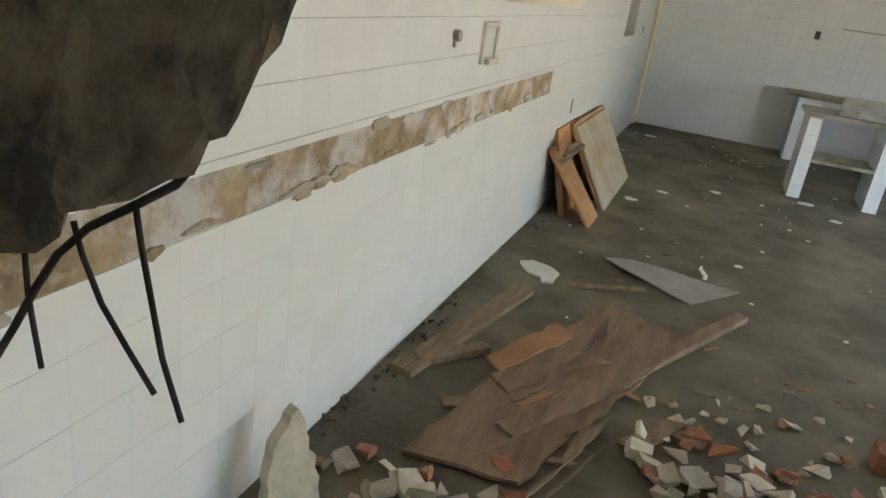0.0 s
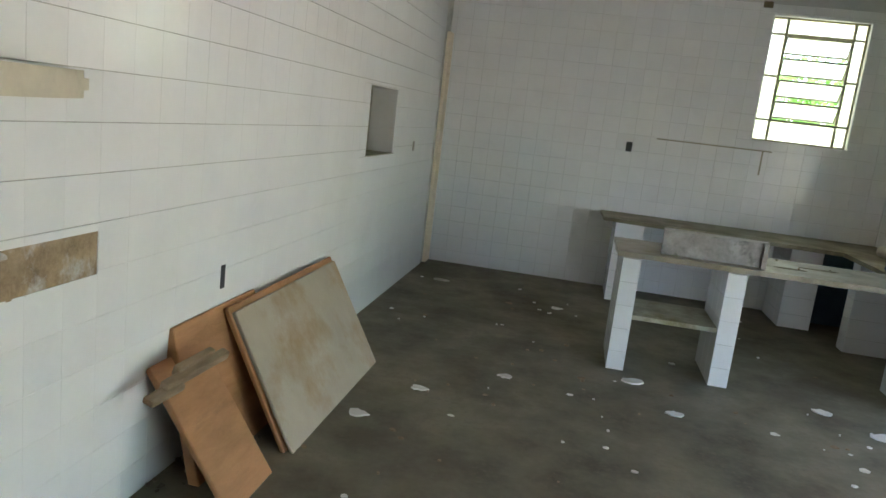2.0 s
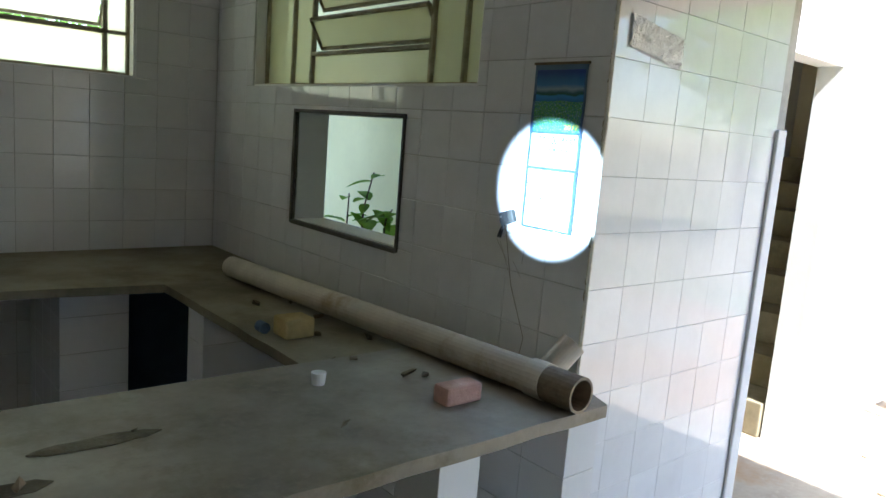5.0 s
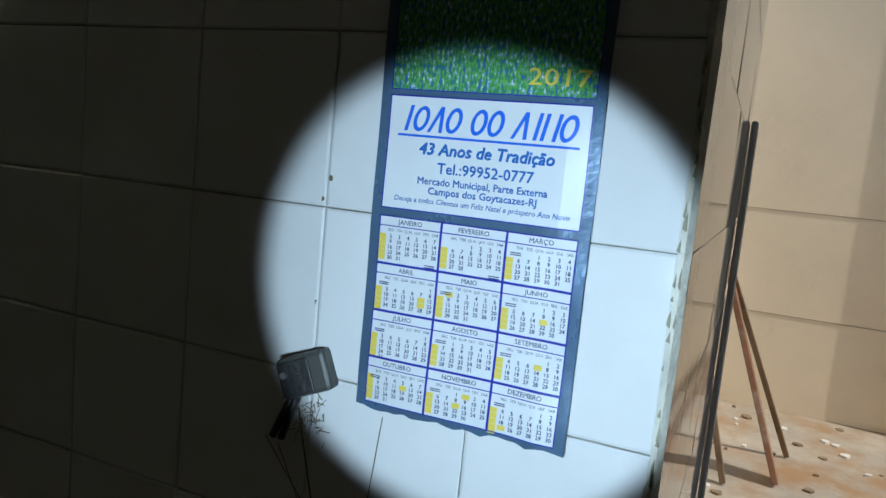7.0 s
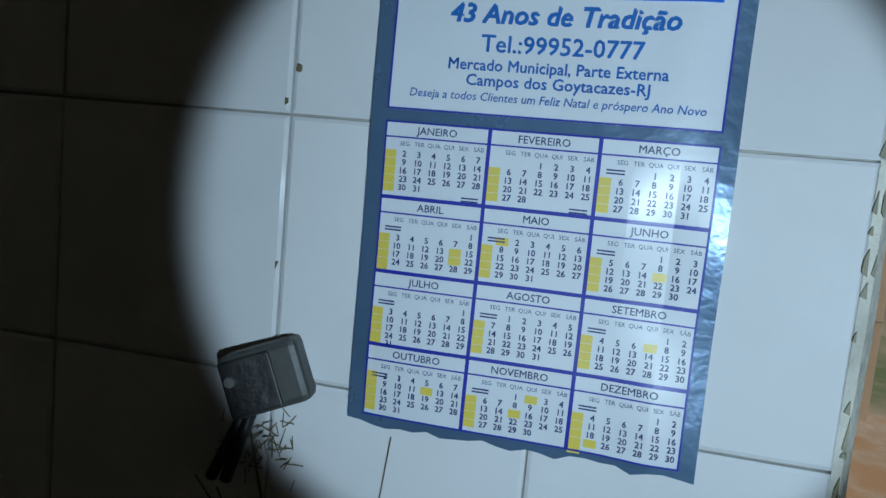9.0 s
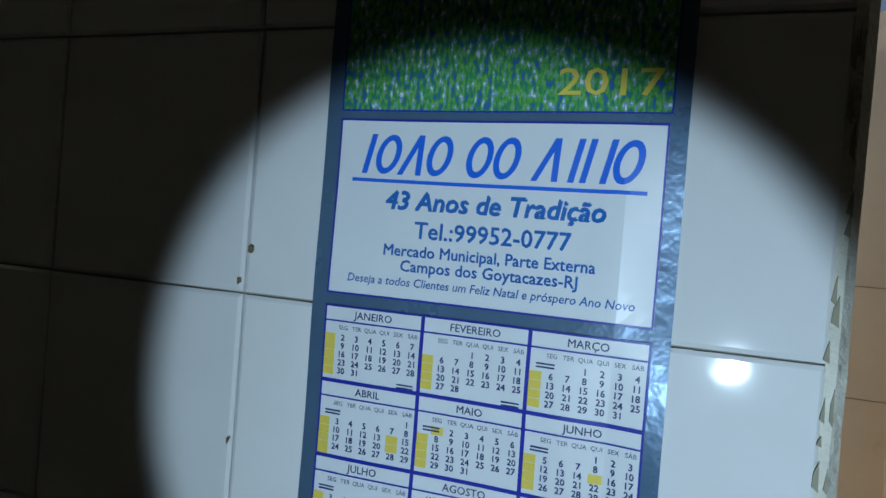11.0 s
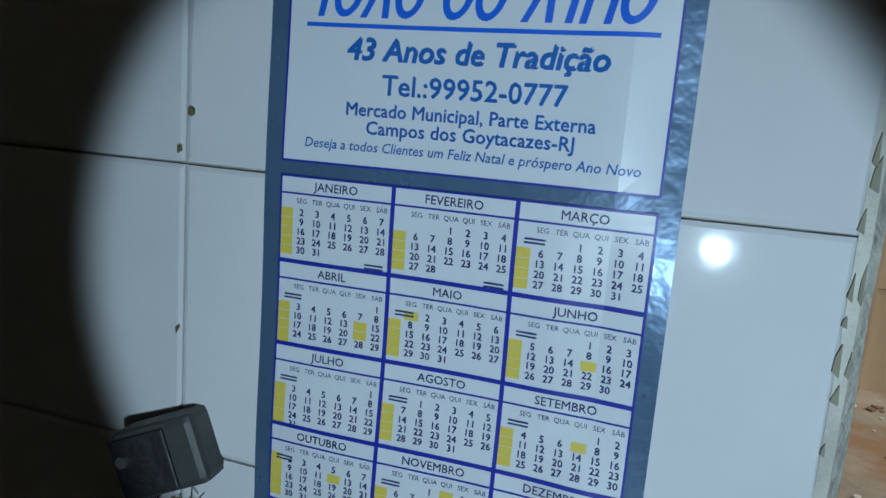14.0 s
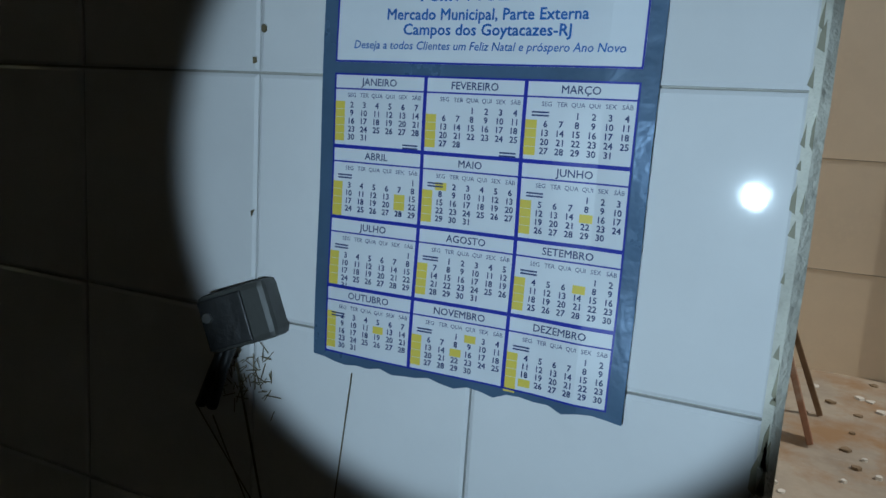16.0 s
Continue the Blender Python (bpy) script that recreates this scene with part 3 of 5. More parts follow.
for i in range(16):
    x, y = rnd.uniform(3.55, 3.9), rnd.uniform(7.96, 9.3)
    if i > 11:
        x, y = rnd.uniform(2.6, 3.5), rnd.uniform(8.0, 8.4)
    solid("debris_crumb", lump(bmesh.new(), (x, y, TOP + 0.001 if y < 8.45 else TOP_B), (rnd.uniform(0.012, 0.04), rnd.uniform(0.01, 0.022), 0.012), i), rnd.choice([M_CONCRETE, M_LINE, M_PLANK]), "dark dry crumb of debris on the stone bench", "debris", "crumbs on the bench")
for k, (x, y, a, b) in enumerate(((2.66, 8.10, 0.10, 0.03), (2.86, 8.22, 0.12, 0.025), (2.42, 8.16, 0.05, 0.03))):
    o = [(x + a * math.cos(q), y + b * math.sin(q)) for q in (0, 0.7, 1.5, 2.3, 3.1, 3.9, 4.7, 5.5)]
    solid("dirt_patch", slab(bmesh.new(), ragged(o, 0.02, 0.0035, 70 + k), TOP + 0.001, TOP + 0.0045), M_CONCRETE, "dark flat patch of dirt on the stone bench", "dirt", "dirt patches on the bench")

# ---- left wall things ----
bm = bmesh.new()
n1, n2 = 190, 8
grid = []
for i in range(n1 + 1):
    row = []
    for j in range(n2 + 1):
        y = STRIP[0] - 0.03 + (STRIP[1] - STRIP[0] + 0.03) * i / n1
        z = STRIP[2] - 0.004 + (STRIP[3] - STRIP[2] + 0.006) * j / n2
        d = noise.noise((y * 7, z * 9, 1.7)) * 0.006 + noise.noise((y * 26, z * 30, 4.1)) * 0.004
        row.append(bm.verts.new((XL + 0.001 + max(0, d) , y, z)))
    grid.append(row)
for i in range(n1):
    for j in range(n2):
        bm.faces.new((grid[i][j], grid[i + 1][j], grid[i + 1][j + 1], grid[i][j + 1]))
band = tagged(link("bare_mortar_band", bm, M_STRIP), "rough strip of bare mortar where tiles came off", "mortar strip", kind="structure")
rnd = random.Random(11)
for k in range(28):
    y = rnd.uniform(1.5, 5.15)
    w = rnd.uniform(0.05, 0.2)
    low = rnd.random() < 0.75
    zc = STRIP[2] + rnd.uniform(-0.012, 0.03) if low else STRIP[3] - rnd.uniform(0.0, 0.02)
    tall = rnd.uniform(0.008, 0.022)
    bm = bmesh.new()
    ring, top = [], []
    for q in range(11):
        a = 2 * math.pi * q / 11
        f = rnd.uniform(0.6, 1.15)
        u, v = w / 2 * f * math.cos(a), tall * f * math.sin(a)
        ring.append(bm.verts.new((XL + 0.002, y + u, zc + v)))
        top.append(bm.verts.new((XL + 0.0075 + rnd.uniform(0, 0.003), y + u * 0.93, zc + v * 0.9)))
    mid = bm.verts.new((XL + 0.0095, y, zc))
    for q in range(11):
        bm.faces.new((ring[q], ring[(q + 1) % 11], top[(q + 1) % 11], top[q]))
        bm.faces.new((top[q], top[(q + 1) % 11], mid))
    ob = link("mortar_patch", bm, rnd.choice([M_STRIP, M_GREYSHEET, M_PANELBACK, M_STRIP, M_STRIP]))
    ob.parent = band

ORIGIN = Vector((0, -0.19, 0.04))
shelf = thing("wall_shelf", "rounded cream stone shelf fixed to the tiled wall", "shelf")
out = [(XL + 0.006, 3.98)]
for i in range(25):
    f = i / 24
    y = 3.98 + (5.37 - 3.98) * f
    out.append((XL + 0.03 + 0.21 * min(1, math.sin(math.pi * (0.10 + 0.895 * f)) ** 0.6), y))
out.append((XL + 0.006, 5.37))
bm = slab(bmesh.new(), out, 1.355, 1.425)
bmesh.ops.bevel(bm, geom=[e for e in bm.edges if abs(e.verts[0].co.z - e.verts[1].co.z) < 0.001 and max(v.co.x for v in e.verts) > XL + 0.01], offset=0.02, segments=3, affect="EDGES")
part("shelf_slab", bm, mat("cream_stone", (0.62, 0.56, 0.42), 0.5, dark=0.8, scale=4, fine=40, bump=0.1, stain=(0.40, 0.33, 0.16), stain_at=0.56), shelf)

dish = thing("soap_dish", "cream ceramic soap dish set into the tiled wall", "soap dish")
bm = boxes((XL + 0.002, XL + 0.022, 4.02, 4.045, 1.085, 1.26), (XL + 0.002, XL + 0.022, 4.19, 4.215, 1.085, 1.26), (XL + 0.002, XL + 0.022, 4.045, 4.19, 1.235, 1.26), (XL + 0.002, XL + 0.045, 4.045, 4.19, 1.085, 1.11), bevel=0.006)
part("rim", bm, M_CERAMIC, dish)
part("bowl", boxes((XL + 0.0005, XL + 0.009, 4.045, 4.19, 1.11, 1.235)), M_PLASTER, dish)
knob = thing("tap_stub", "worn grey metal tap stub on the tiled wall", "tap")
part("stub", rod(bmesh.new(), [(XL + 0.004, 3.69, 1.215), (XL + 0.03, 3.69, 1.215)], 0.022, 14), M_GREYSHEET, knob)
part("drip", boxes((XL + 0.004, XL + 0.016, 3.68, 3.70, 1.17, 1.205), bevel=0.004), M_GREYSHEET, knob)
# flat black plate on the tiles, painting the shade in the open box
solid("wall_slot", boxes((XL + 0.003, XL + 0.007, 6.28, 6.315, 0.60, 0.70)), M_BLACK, "narrow open socket box in the tiled wall, its shade a black plate", "socket")
ORIGIN = Vector((0, 0, 0))
sock = thing("wall_socket", "small black wall socket on white tiles", "socket")
part("plate", boxes((1.69, 1.745, YB - 0.014, YB - 0.004, 1.312, 1.402), bevel=0.003), M_BLACK, sock)
sw = thing("light_switch", "small grey switch plate on the tiled wall", "switch")
part("plate", boxes((XL + 0.004, XL + 0.012, 9.326, 9.366, 1.127, 1.207), bevel=0.002), M_GREYSHEET, sw)
solid("shelf_scar", boxes((1.955, 2.975, YB - 0.009, YB - 0.0045, 1.454, 1.465), (2.890, 2.904, YB - 0.008, YB - 0.0045, 1.24, 1.454)), M_EDGE, "stained outline of a removed shelf on tiles", "shelf mark")
solid("plaster_hole", boxes((2.67, 2.75, YB - 0.012, YB - 0.004, 2.70, 2.755), bevel=0.003), M_LINE, "brown broken patch above the window", "hole")

# niche lining
bm = boxes((XL - 0.19, XL, NICHE[1] - 0.006, NICHE[1] + 0.001, NICHE[2], NICHE[3]), (XL - 0.19, XL, NICHE[0], NICHE[1], NICHE[3] - 0.006, NICHE[3] + 0.001))
tagged(link("trim", bm, M_PLASTER), kind="structure")
tagged(link("trim", boxes((XL - 0.19, XL + 0.004, NICHE[0], NICHE[1], NICHE[2] - 0.001, NICHE[2] + 0.006)), M_EDGE), kind="structure")


# ---- leaning boards ----
def leaning(name, y0, y1, foot, top, thick, material, back, label, skew=0.0, rest=0.02):
    """A board that stands on the floor at x = foot and leans on the left wall at height top."""
    bm = bmesh.new()
    d = Vector((XL + rest - foot, 0, top)).normalized()
    nrm = Vector((d.z, 0, -d.x))
    f = Vector((foot, 0, 0.0))
    pts = []
    for s in (0, 1):
        for y, q, k in ((y0, 0, 0), (y1, 0, skew), (y1, 1, skew * 0.2), (y0, 1, 0)):
            p = f + d * (q * top / d.z) - nrm * (thick * s)
            pts.append(bm.verts.new((p.x, y + (0.06 if q else 0) , max(0.0, p.z) + k * 0)))
    for fc in ((0, 1, 2, 3), (4, 5, 6, 7), (0, 1, 5, 4), (1, 2, 6, 5), (2, 3, 7, 6), (3, 0, 4, 7)):
        bm.faces.new([pts[i] for i in fc])
    bmesh.ops.bevel(bm, geom=list(bm.edges), offset=0.004, segments=1, affect="EDGES")
    return bm


ORIGIN = Vector((0, -0.12, 0))
back_door = thing("cabinet_door", "pale hardboard cabinet door with brown edges leaning on the tiled wall", "cabinet door", "leaning boards")
part("panel", leaning("panel", 6.16, 7.40, 0.305, 0.55, 0.022, M_PANELBACK, None, "", rest=0.075), M_PANELBACK, back_door)
part("edge_strip", leaning("edge_strip", 6.15, 7.41, 0.27, 0.568, 0.025, M_ORANGE, None, "", rest=0.045), M_ORANGE, back_door, "brown wooden rear edge")
drawer = thing("wooden_board", "orange-brown wooden cabinet board leaning on the tiled wall", "board", "leaning boards")
part("panel", leaning("panel", 5.78, 6.46, 0.09, 0.575, 0.05, M_ORANGE, None, ""), M_ORANGE, drawer)
plank_a = thing("wooden_plank", "orange-brown plank propped against leaning boards", "plank", "leaning boards")
part("stave", leaning("stave", 5.64, 5.99, 0.29, 0.47, 0.03, M_ORANGE, None, ""), M_ORANGE, plank_a)
bm = boxes((0.05, 0.085, 5.58, 5.92, 0.458, 0.492), (0.055, 0.10, 5.50, 5.66, 0.445, 0.47), (0.03, 0.06, 5.66, 5.86, 0.47, 0.51), bevel=0.007)
bmesh.ops.rotate(bm, verts=bm.verts, cent=(0.06, 5.74, 0.47), matrix=Euler((0.08, 0.3, -0.12)).to_matrix())
part("broken_end", bm, M_PLANK, plank_a, "splintered pale wood end")

# ---- broken wall above the way in ----
ORIGIN = Vector((0.05, -0.30, 0.045))
edge = [(-0.075, 0.961), (-0.012, 0.991), (0.049, 1.014), (0.087, 1.026), (0.126, 1.059), (0.164, 1.103), (0.206, 1.116), (0.263, 1.143), (0.308, 1.174), (0.351, 1.22), (0.378, 1.231), (0.41, 1.273), (0.426, 1.315), (0.439, 1.343), (0.458, 1.371), (0.467, 1.402), (0.52, 1.50), (0.56, 1.85), (0.80, 2.10), (1.2, 2.25), (1.9, 2.3), (2.6, 2.2), (3.2, 2.35), (3.2, CEIL - 0.003), (-0.075, CEIL - 0.003)]
bm = bmesh.new()
foot = [p for p in ragged(edge, 0.03, 0.008, 9) if p[1] < CEIL - 0.1]
steps = (0.0, 0.012, 0.025, 0.04, 0.06, 0.085, 0.115, 0.15, 0.2, 0.3, 0.5, 1.0)
faces = []
for back in (0, 1):
    cols = []
    for x, z in foot:
        col = []
        for f in steps:
            zz = z + (CEIL - 0.05 - z) * f
            p = Vector((x - 0.07 * back + 0.02 * back * noise.noise((x * 11, zz * 11, 3)), 1.75 + 0.12 * back, zz + 0.10 * back * (1 - f)))
            p.y += 0.035 * noise.noise(p * 9) + 0.022 * noise.noise(p * 27) + 0.012 * noise.noise(p * 60)
            p.z += 0.014 * noise.noise(p * 23 + Vector((4, 1, 2))) * (1 - f)
            p.x = max(p.x, XL + 0.006)
            col.append(bm.verts.new(p))
        cols.append(col)
    for a, b in zip(cols, cols[1:]):
        for k in range(len(steps) - 1):
            bm.faces.new((a[k], b[k], b[k + 1], a[k + 1]))
    faces.append(cols)
for k in range(len(foot) - 1):
    lo, hi = faces
    bm.faces.new((lo[k][0], lo[k + 1][0], hi[k + 1][0], hi[k][0]))
broken = solid("broken_wall", bm, M_CONCRETE, "dark broken concrete wall end with bare reinforcing bars", "broken wall")
for k, p in enumerate(([(0.313, 1.8, 1.214), (0.301, 1.8, 1.185), (0.274, 1.8, 1.152), (0.217, 1.8, 1.114), (0.136, 1.8, 1.063), (0.077, 1.8, 1.008), (0.033, 1.8, 0.946), (-0.015, 1.8, 0.87), (-0.08, 1.8, 0.773)],
                       [(0.213, 1.8, 1.106), (0.221, 1.8, 1.056), (0.236, 1.8, 0.983), (0.252, 1.8, 0.907), (0.284, 1.8, 0.82)],
                       [(0.109, 1.8, 1.064), (0.121, 1.8, 1.021), (0.151, 1.8, 0.957), (0.192, 1.8, 0.904), (0.239, 1.8, 0.847)],
                       [(0.017, 1.8, 1.0), (0.017, 1.8, 0.933), (0.023, 1.8, 0.882), (0.032, 1.8, 0.817)])):
    part("reinforcing_bar", rod(bmesh.new(), p, 0.006 if k == 0 else 0.0042, 8), M_RUST, broken, smooth=True)

# ---- floor: boards, sheets, rubble ----
ORIGIN = Vector((0.03, -0.24, 0))
ply = thing("plywood_sheet", "weathered brown plywood sheet broken and peeling on the floor", "plywood sheet")
part("sheet", slab(bmesh.new(), ragged([(0.58, 4.55), (1.00, 4.36), (0.86, 3.9), (0.58, 2.95), (0.20, 2.90), (0.28, 3.40), (0.38, 3.92), (0.50, 4.2)], 0.08, 0.012, 21), 0.012, 0.028), M_PLY, ply)
for k, (o, z) in enumerate((([(0.30, 3.5), (0.40, 3.42), (0.78, 4.05), (0.70, 4.1)], 0.03), ([(0.24, 3.62), (0.33, 3.55), (0.52, 4.05), (0.42, 4.12)], 0.034), ([(0.42, 3.2), (0.5, 3.16), (0.86, 3.86), (0.78, 3.92)], 0.03))):
    bm = slab(bmesh.new(), ragged(o, 0.06, 0.012, 30 + k), z, z + 0.012)
    bmesh.ops.rotate(bm, verts=bm.verts, cent=(o[0][0], o[0][1], z), matrix=Euler((0.03 * k - 0.02, 0.05, 0)).to_matrix())
    part("peeled_layer", bm, M_ORANGE if k == 1 else M_PLY, ply, "splintered orange-brown veneer" if k == 1 else "")


rnd = random.Random(77)
for k in range(16):
    x, y = rnd.uniform(0.32, 0.72), rnd.uniform(3.0, 3.95)
    x += (y - 3.0) * 0.22
    ln, wd, a = rnd.uniform(0.12, 0.42), rnd.uniform(0.008, 0.04), 1.18 + rnd.gauss(0, 0.10)
    bm = slab(bmesh.new(), ragged([(-ln / 2, -wd * 0.2), (0, -wd / 2), (ln / 2, 0), (ln * 0.1, wd / 2), (-ln * 0.4, wd * 0.4)], 0.05, 0.006, 300 + k), 0, rnd.uniform(0.003, 0.008))
    bm.transform(Matrix.Translation((x, y, 0.030)) @ Euler((rnd.uniform(-0.05, 0.05), rnd.uniform(-0.06, 0.0), a)).to_matrix().to_4x4())
    part("splinter", bm, rnd.choice([M_PLY, M_PLANK, M_ORANGE, M_PLANK]), ply)


def plank(p, q, w, h, material, label, z=0.0, group="planks on the floor"):
    a, b = Vector((*p, z)), Vector((*q, z))
    L = (b - a).length
    bm = box(bmesh.new(), 0, L, -w / 2, w / 2, 0, h, 0.004)
    bm.transform(Matrix.Translation(a) @ Matrix.Rotation(math.atan2(b.y - a.y, b.x - a.x), 4, "Z"))
    return solid("plank", bm, material, label, "plank", group)


plank((-0.02, 3.36), (0.18, 4.46), 0.10, 0.03, M_PLANK, "dry brown plank lying along the tiled wall")
plank((0.0, 3.47), (0.21, 3.74), 0.06, 0.035, M_PLANK, "short dry plank piece lying by the wall")
plank((0.78, 3.85), (1.24, 4.86), 0.07, 0.035, M_PLY, "dark weathered plank beside the plywood sheet")
plank((0.86, 3.35), (1.02, 3.62), 0.07, 0.03, M_PLANK, "short broken plank piece beside the plywood")
plank((0.98, 3.55), (1.12, 3.50), 0.06, 0.025, M_PLANK, "small splintered wood block by the plywood")
plank((0.20, 3.25), (0.46, 3.42), 0.06, 0.02, M_PLY, "dark splintered slat under the plywood")
plank((0.35, 4.68), (0.74, 4.9), 0.03, 0.02, M_PLANK, "thin dark wooden slat on the floor")
bm = slab(bmesh.new(), ragged([(0.46, 5.16), (0.98, 4.87), (1.23, 5.25), (0.80, 5.30), (0.60, 5.27)], 0.1, 0.008, 41), 0.004, 0.012)
for v in bm.verts:
    v.co.z += 0.035 * max(0, 1 - (v.co - Vector((0.46, 5.16, 0))).length / 0.5)
solid("grey_sheet", bm, M_GREYSHEET, "grey hardboard sheet with curled corner on the floor", "hardboard")
solid("white_plaster_flake", slab(bmesh.new(), ragged([(0.04, 4.84), (0.12, 4.72), (0.2, 4.70), (0.22, 4.63), (0.28, 4.66), (0.28, 4.80), (0.2, 4.88), (0.1, 4.90)], 0.05, 0.01, 43), 0.0, 0.012), M_CHIP, "white heart-shaped flake of plaster on the floor", "plaster flake")
solid("curled_flake", rod(bmesh.new(), [(1.03, 5.31, 0.012), (1.035, 5.315, 0.03), (1.015, 5.315, 0.05), (0.995, 5.31, 0.07), (1.0, 5.305, 0.085)], 0.014, 7, 0.008), M_CHIP, "small curled white flake standing on the floor", "plaster flake")
bm = slab(bmesh.new(), ragged([(-0.09, -0.01), (0.09, -0.01), (0.075, 0.12), (0.05, 0.27), (0.03, 0.31), (-0.03, 0.24), (-0.07, 0.12)], 0.03, 0.01, 51), -0.025, 0.025)
bm.transform(Matrix.Translation((0.03, 2.50, 0.012)) @ Euler((radians(80), 0, radians(60))).to_matrix().to_4x4())
solid("wall_fragment", bm, M_RUBBLE, "pale broken wall fragment leaning by the tiled wall", "wall fragment")

rnd = random.Random(17)
for i in range(290):
    if i < 80:
        x, y = rnd.uniform(-0.02, 1.0), rnd.gauss(2.62, 0.15)
    elif i < 250:
        x, y = rnd.uniform(0.9, 2.3), rnd.gauss(3.25, 0.24)
    else:
        x, y = rnd.uniform(0.95, 1.9), rnd.uniform(3.3, 4.0)
    s = rnd.uniform(0.035, 0.1) if i < 250 else rnd.uniform(0.02, 0.05)
    k = rnd.random()
    m, lab, cat = (M_BRICK, "broken orange clay brick piece in the rubble", "brick piece") if k < 0.22 else (M_RUBBLE, "pale broken plaster lump in the rubble", "rubble")
    solid("brick_piece" if k < 0.22 else "rubble_piece", lump(bmesh.new(), (x, y, 0.0), (s, s * rnd.uniform(0.6, 1.1), s * rnd.uniform(0.3, 0.6)), 100 + i), m, lab, cat, "rubble heap")
hb = thing("hollow_brick", "pale orange hollow clay brick lying in the rubble", "brick")
part("shell", boxes((1.70, 1.88, 3.72, 3.83, 0.0, 0.09), bevel=0.006), M_BRICK, hb)
hb2 = solid("brick_piece", lump(bmesh.new(), (1.92, 4.16, 0.0), (0.13, 0.09, 0.08), 301), M_BRICK, "broken orange clay brick piece on the floor", "brick piece")
ORIGIN = Vector((0, 0, 0))
rnd = random.Random(29)
for i in range(210):
    x, y = rnd.uniform(0.02, 3.9), rnd.uniform(3.6, 10.0)
    if 1.5 < x and y > 7.8 and rnd.random() < 0.7:
        continue
    s = rnd.uniform(0.006, 0.022) if rnd.random() < 0.85 else rnd.uniform(0.03, 0.05)
    o = [(x + s * math.cos(a) * rnd.uniform(0.5, 1.1), y + s * math.sin(a) * rnd.uniform(0.4, 0.9)) for a in (0, 1.1, 2.2, 3.3, 4.4, 5.4)]
    k = rnd.random()
    m, lab = (M_CHIP, "small white paint flake on the dusty floor") if k < 0.55 else (M_PLANK, "small brown scrap on the dusty floor")
    solid("floor_flake", slab(bmesh.new(), ragged(o, s * 0.45, s * 0.22, i), 0.0, rnd.uniform(0.003, 0.009)), m, lab, "flake", "flakes on the floor")
for x, y, s in ((1.80, 7.72, 0.085), (1.05, 7.42, 0.05), (2.0, 7.3, 0.06), (2.9, 7.75, 0.07), (3.15, 7.5, 0.09), (0.22, 9.6, 0.08), (0.42, 6.55, 0.06), (0.62, 7.0, 0.06)):
    o = [(x + s * math.cos(a) * rnd.uniform(0.6, 1.1), y + s * 0.7 * math.sin(a) * rnd.uniform(0.6, 1.1)) for a in (0, 0.8, 1.7, 2.5, 3.4, 4.3, 5.3)]
    solid("floor_flake", slab(bmesh.new(), ragged(o, s * 0.3, s * 0.18, int(x * 100)), 0.0, 0.008), M_CHIP, "larger white paint flake on the dusty floor", "flake", "flakes on the floor")

# splinters round the broken sheet, dirt along the foot of the tiled wall
rnd = random.Random(41)
for i in range(46):
    x, y = (rnd.uniform(0.25, 1.9), rnd.uniform(2.95, 4.5)) if i < 34 else (rnd.uniform(2.2, 3.0), rnd.uniform(3.9, 4.7))
    ln, wd, a = rnd.uniform(0.03, 0.14), rnd.uniform(0.008, 0.03), rnd.gauss(0.7, 0.5)
    bm = slab(bmesh.new(), [(-ln / 2, -wd * 0.3), (ln * 0.2, -wd / 2), (ln / 2, -wd * 0.1), (ln * 0.3, wd / 2), (-ln * 0.4, wd * 0.45)], 0.0, rnd.uniform(0.004, 0.012))
    bm.transform(Matrix.Translation((x, y - 0.2, 0.0 if x > 1.75 or x < 0.4 else 0.022)) @ Euler((0, 0, a)).to_matrix().to_4x4())
    solid("wood_splinter", bm, rnd.choice([M_PLANK, M_PLY, M_ORANGE]), "small broken wood splinter on the littered floor", "splinter", "splinters on the floor")
bm = bmesh.new()
for i in range(240):
    y = rnd.uniform(2.4, 7.8)
    s = rnd.uniform(0.005, 0.022)
    lump(bm, (XL + 0.012 + abs(rnd.gauss(0, 0.05)), y, 0.0), (s, s, s * 0.6), 900 + i)
tagged(link("dirt_crumbs", bm, M_CONCRETE), "dark crumbs of dirt along the foot of the tiled wall", "dirt", kind="stuff")

# ---- annex: stair, leaning boards, debris ----
stair = thing("staircase", "dirty concrete stair rising behind a doorway", "staircase")
for k in range(8):
    x = 6.05 + 0.27 * k
    part("step", boxes((x, x + 0.30, 8.42, 9.595, 0.18 * k, 0.18 * (k + 1)), bevel=0.008), M_STEP, stair)
rail = thing("handrail", "yellow painted handrail on the stair wall", "handrail")
part("bar", rod(bmesh.new(), [(6.3, 9.55, 1.35), (8.2, 9.55, 2.5)], 0.022, 8), mat("yellow_paint", (0.55, 0.40, 0.05), 0.5), rail)
M_RED = mat("reddish_board", (0.34, 0.17, 0.10), 0.8, dark=0.6, scale=4, fine=60, bump=0.35, stretch=(8, 1, 1), stain=(0.42, 0.34, 0.26), stain_at=0.56)
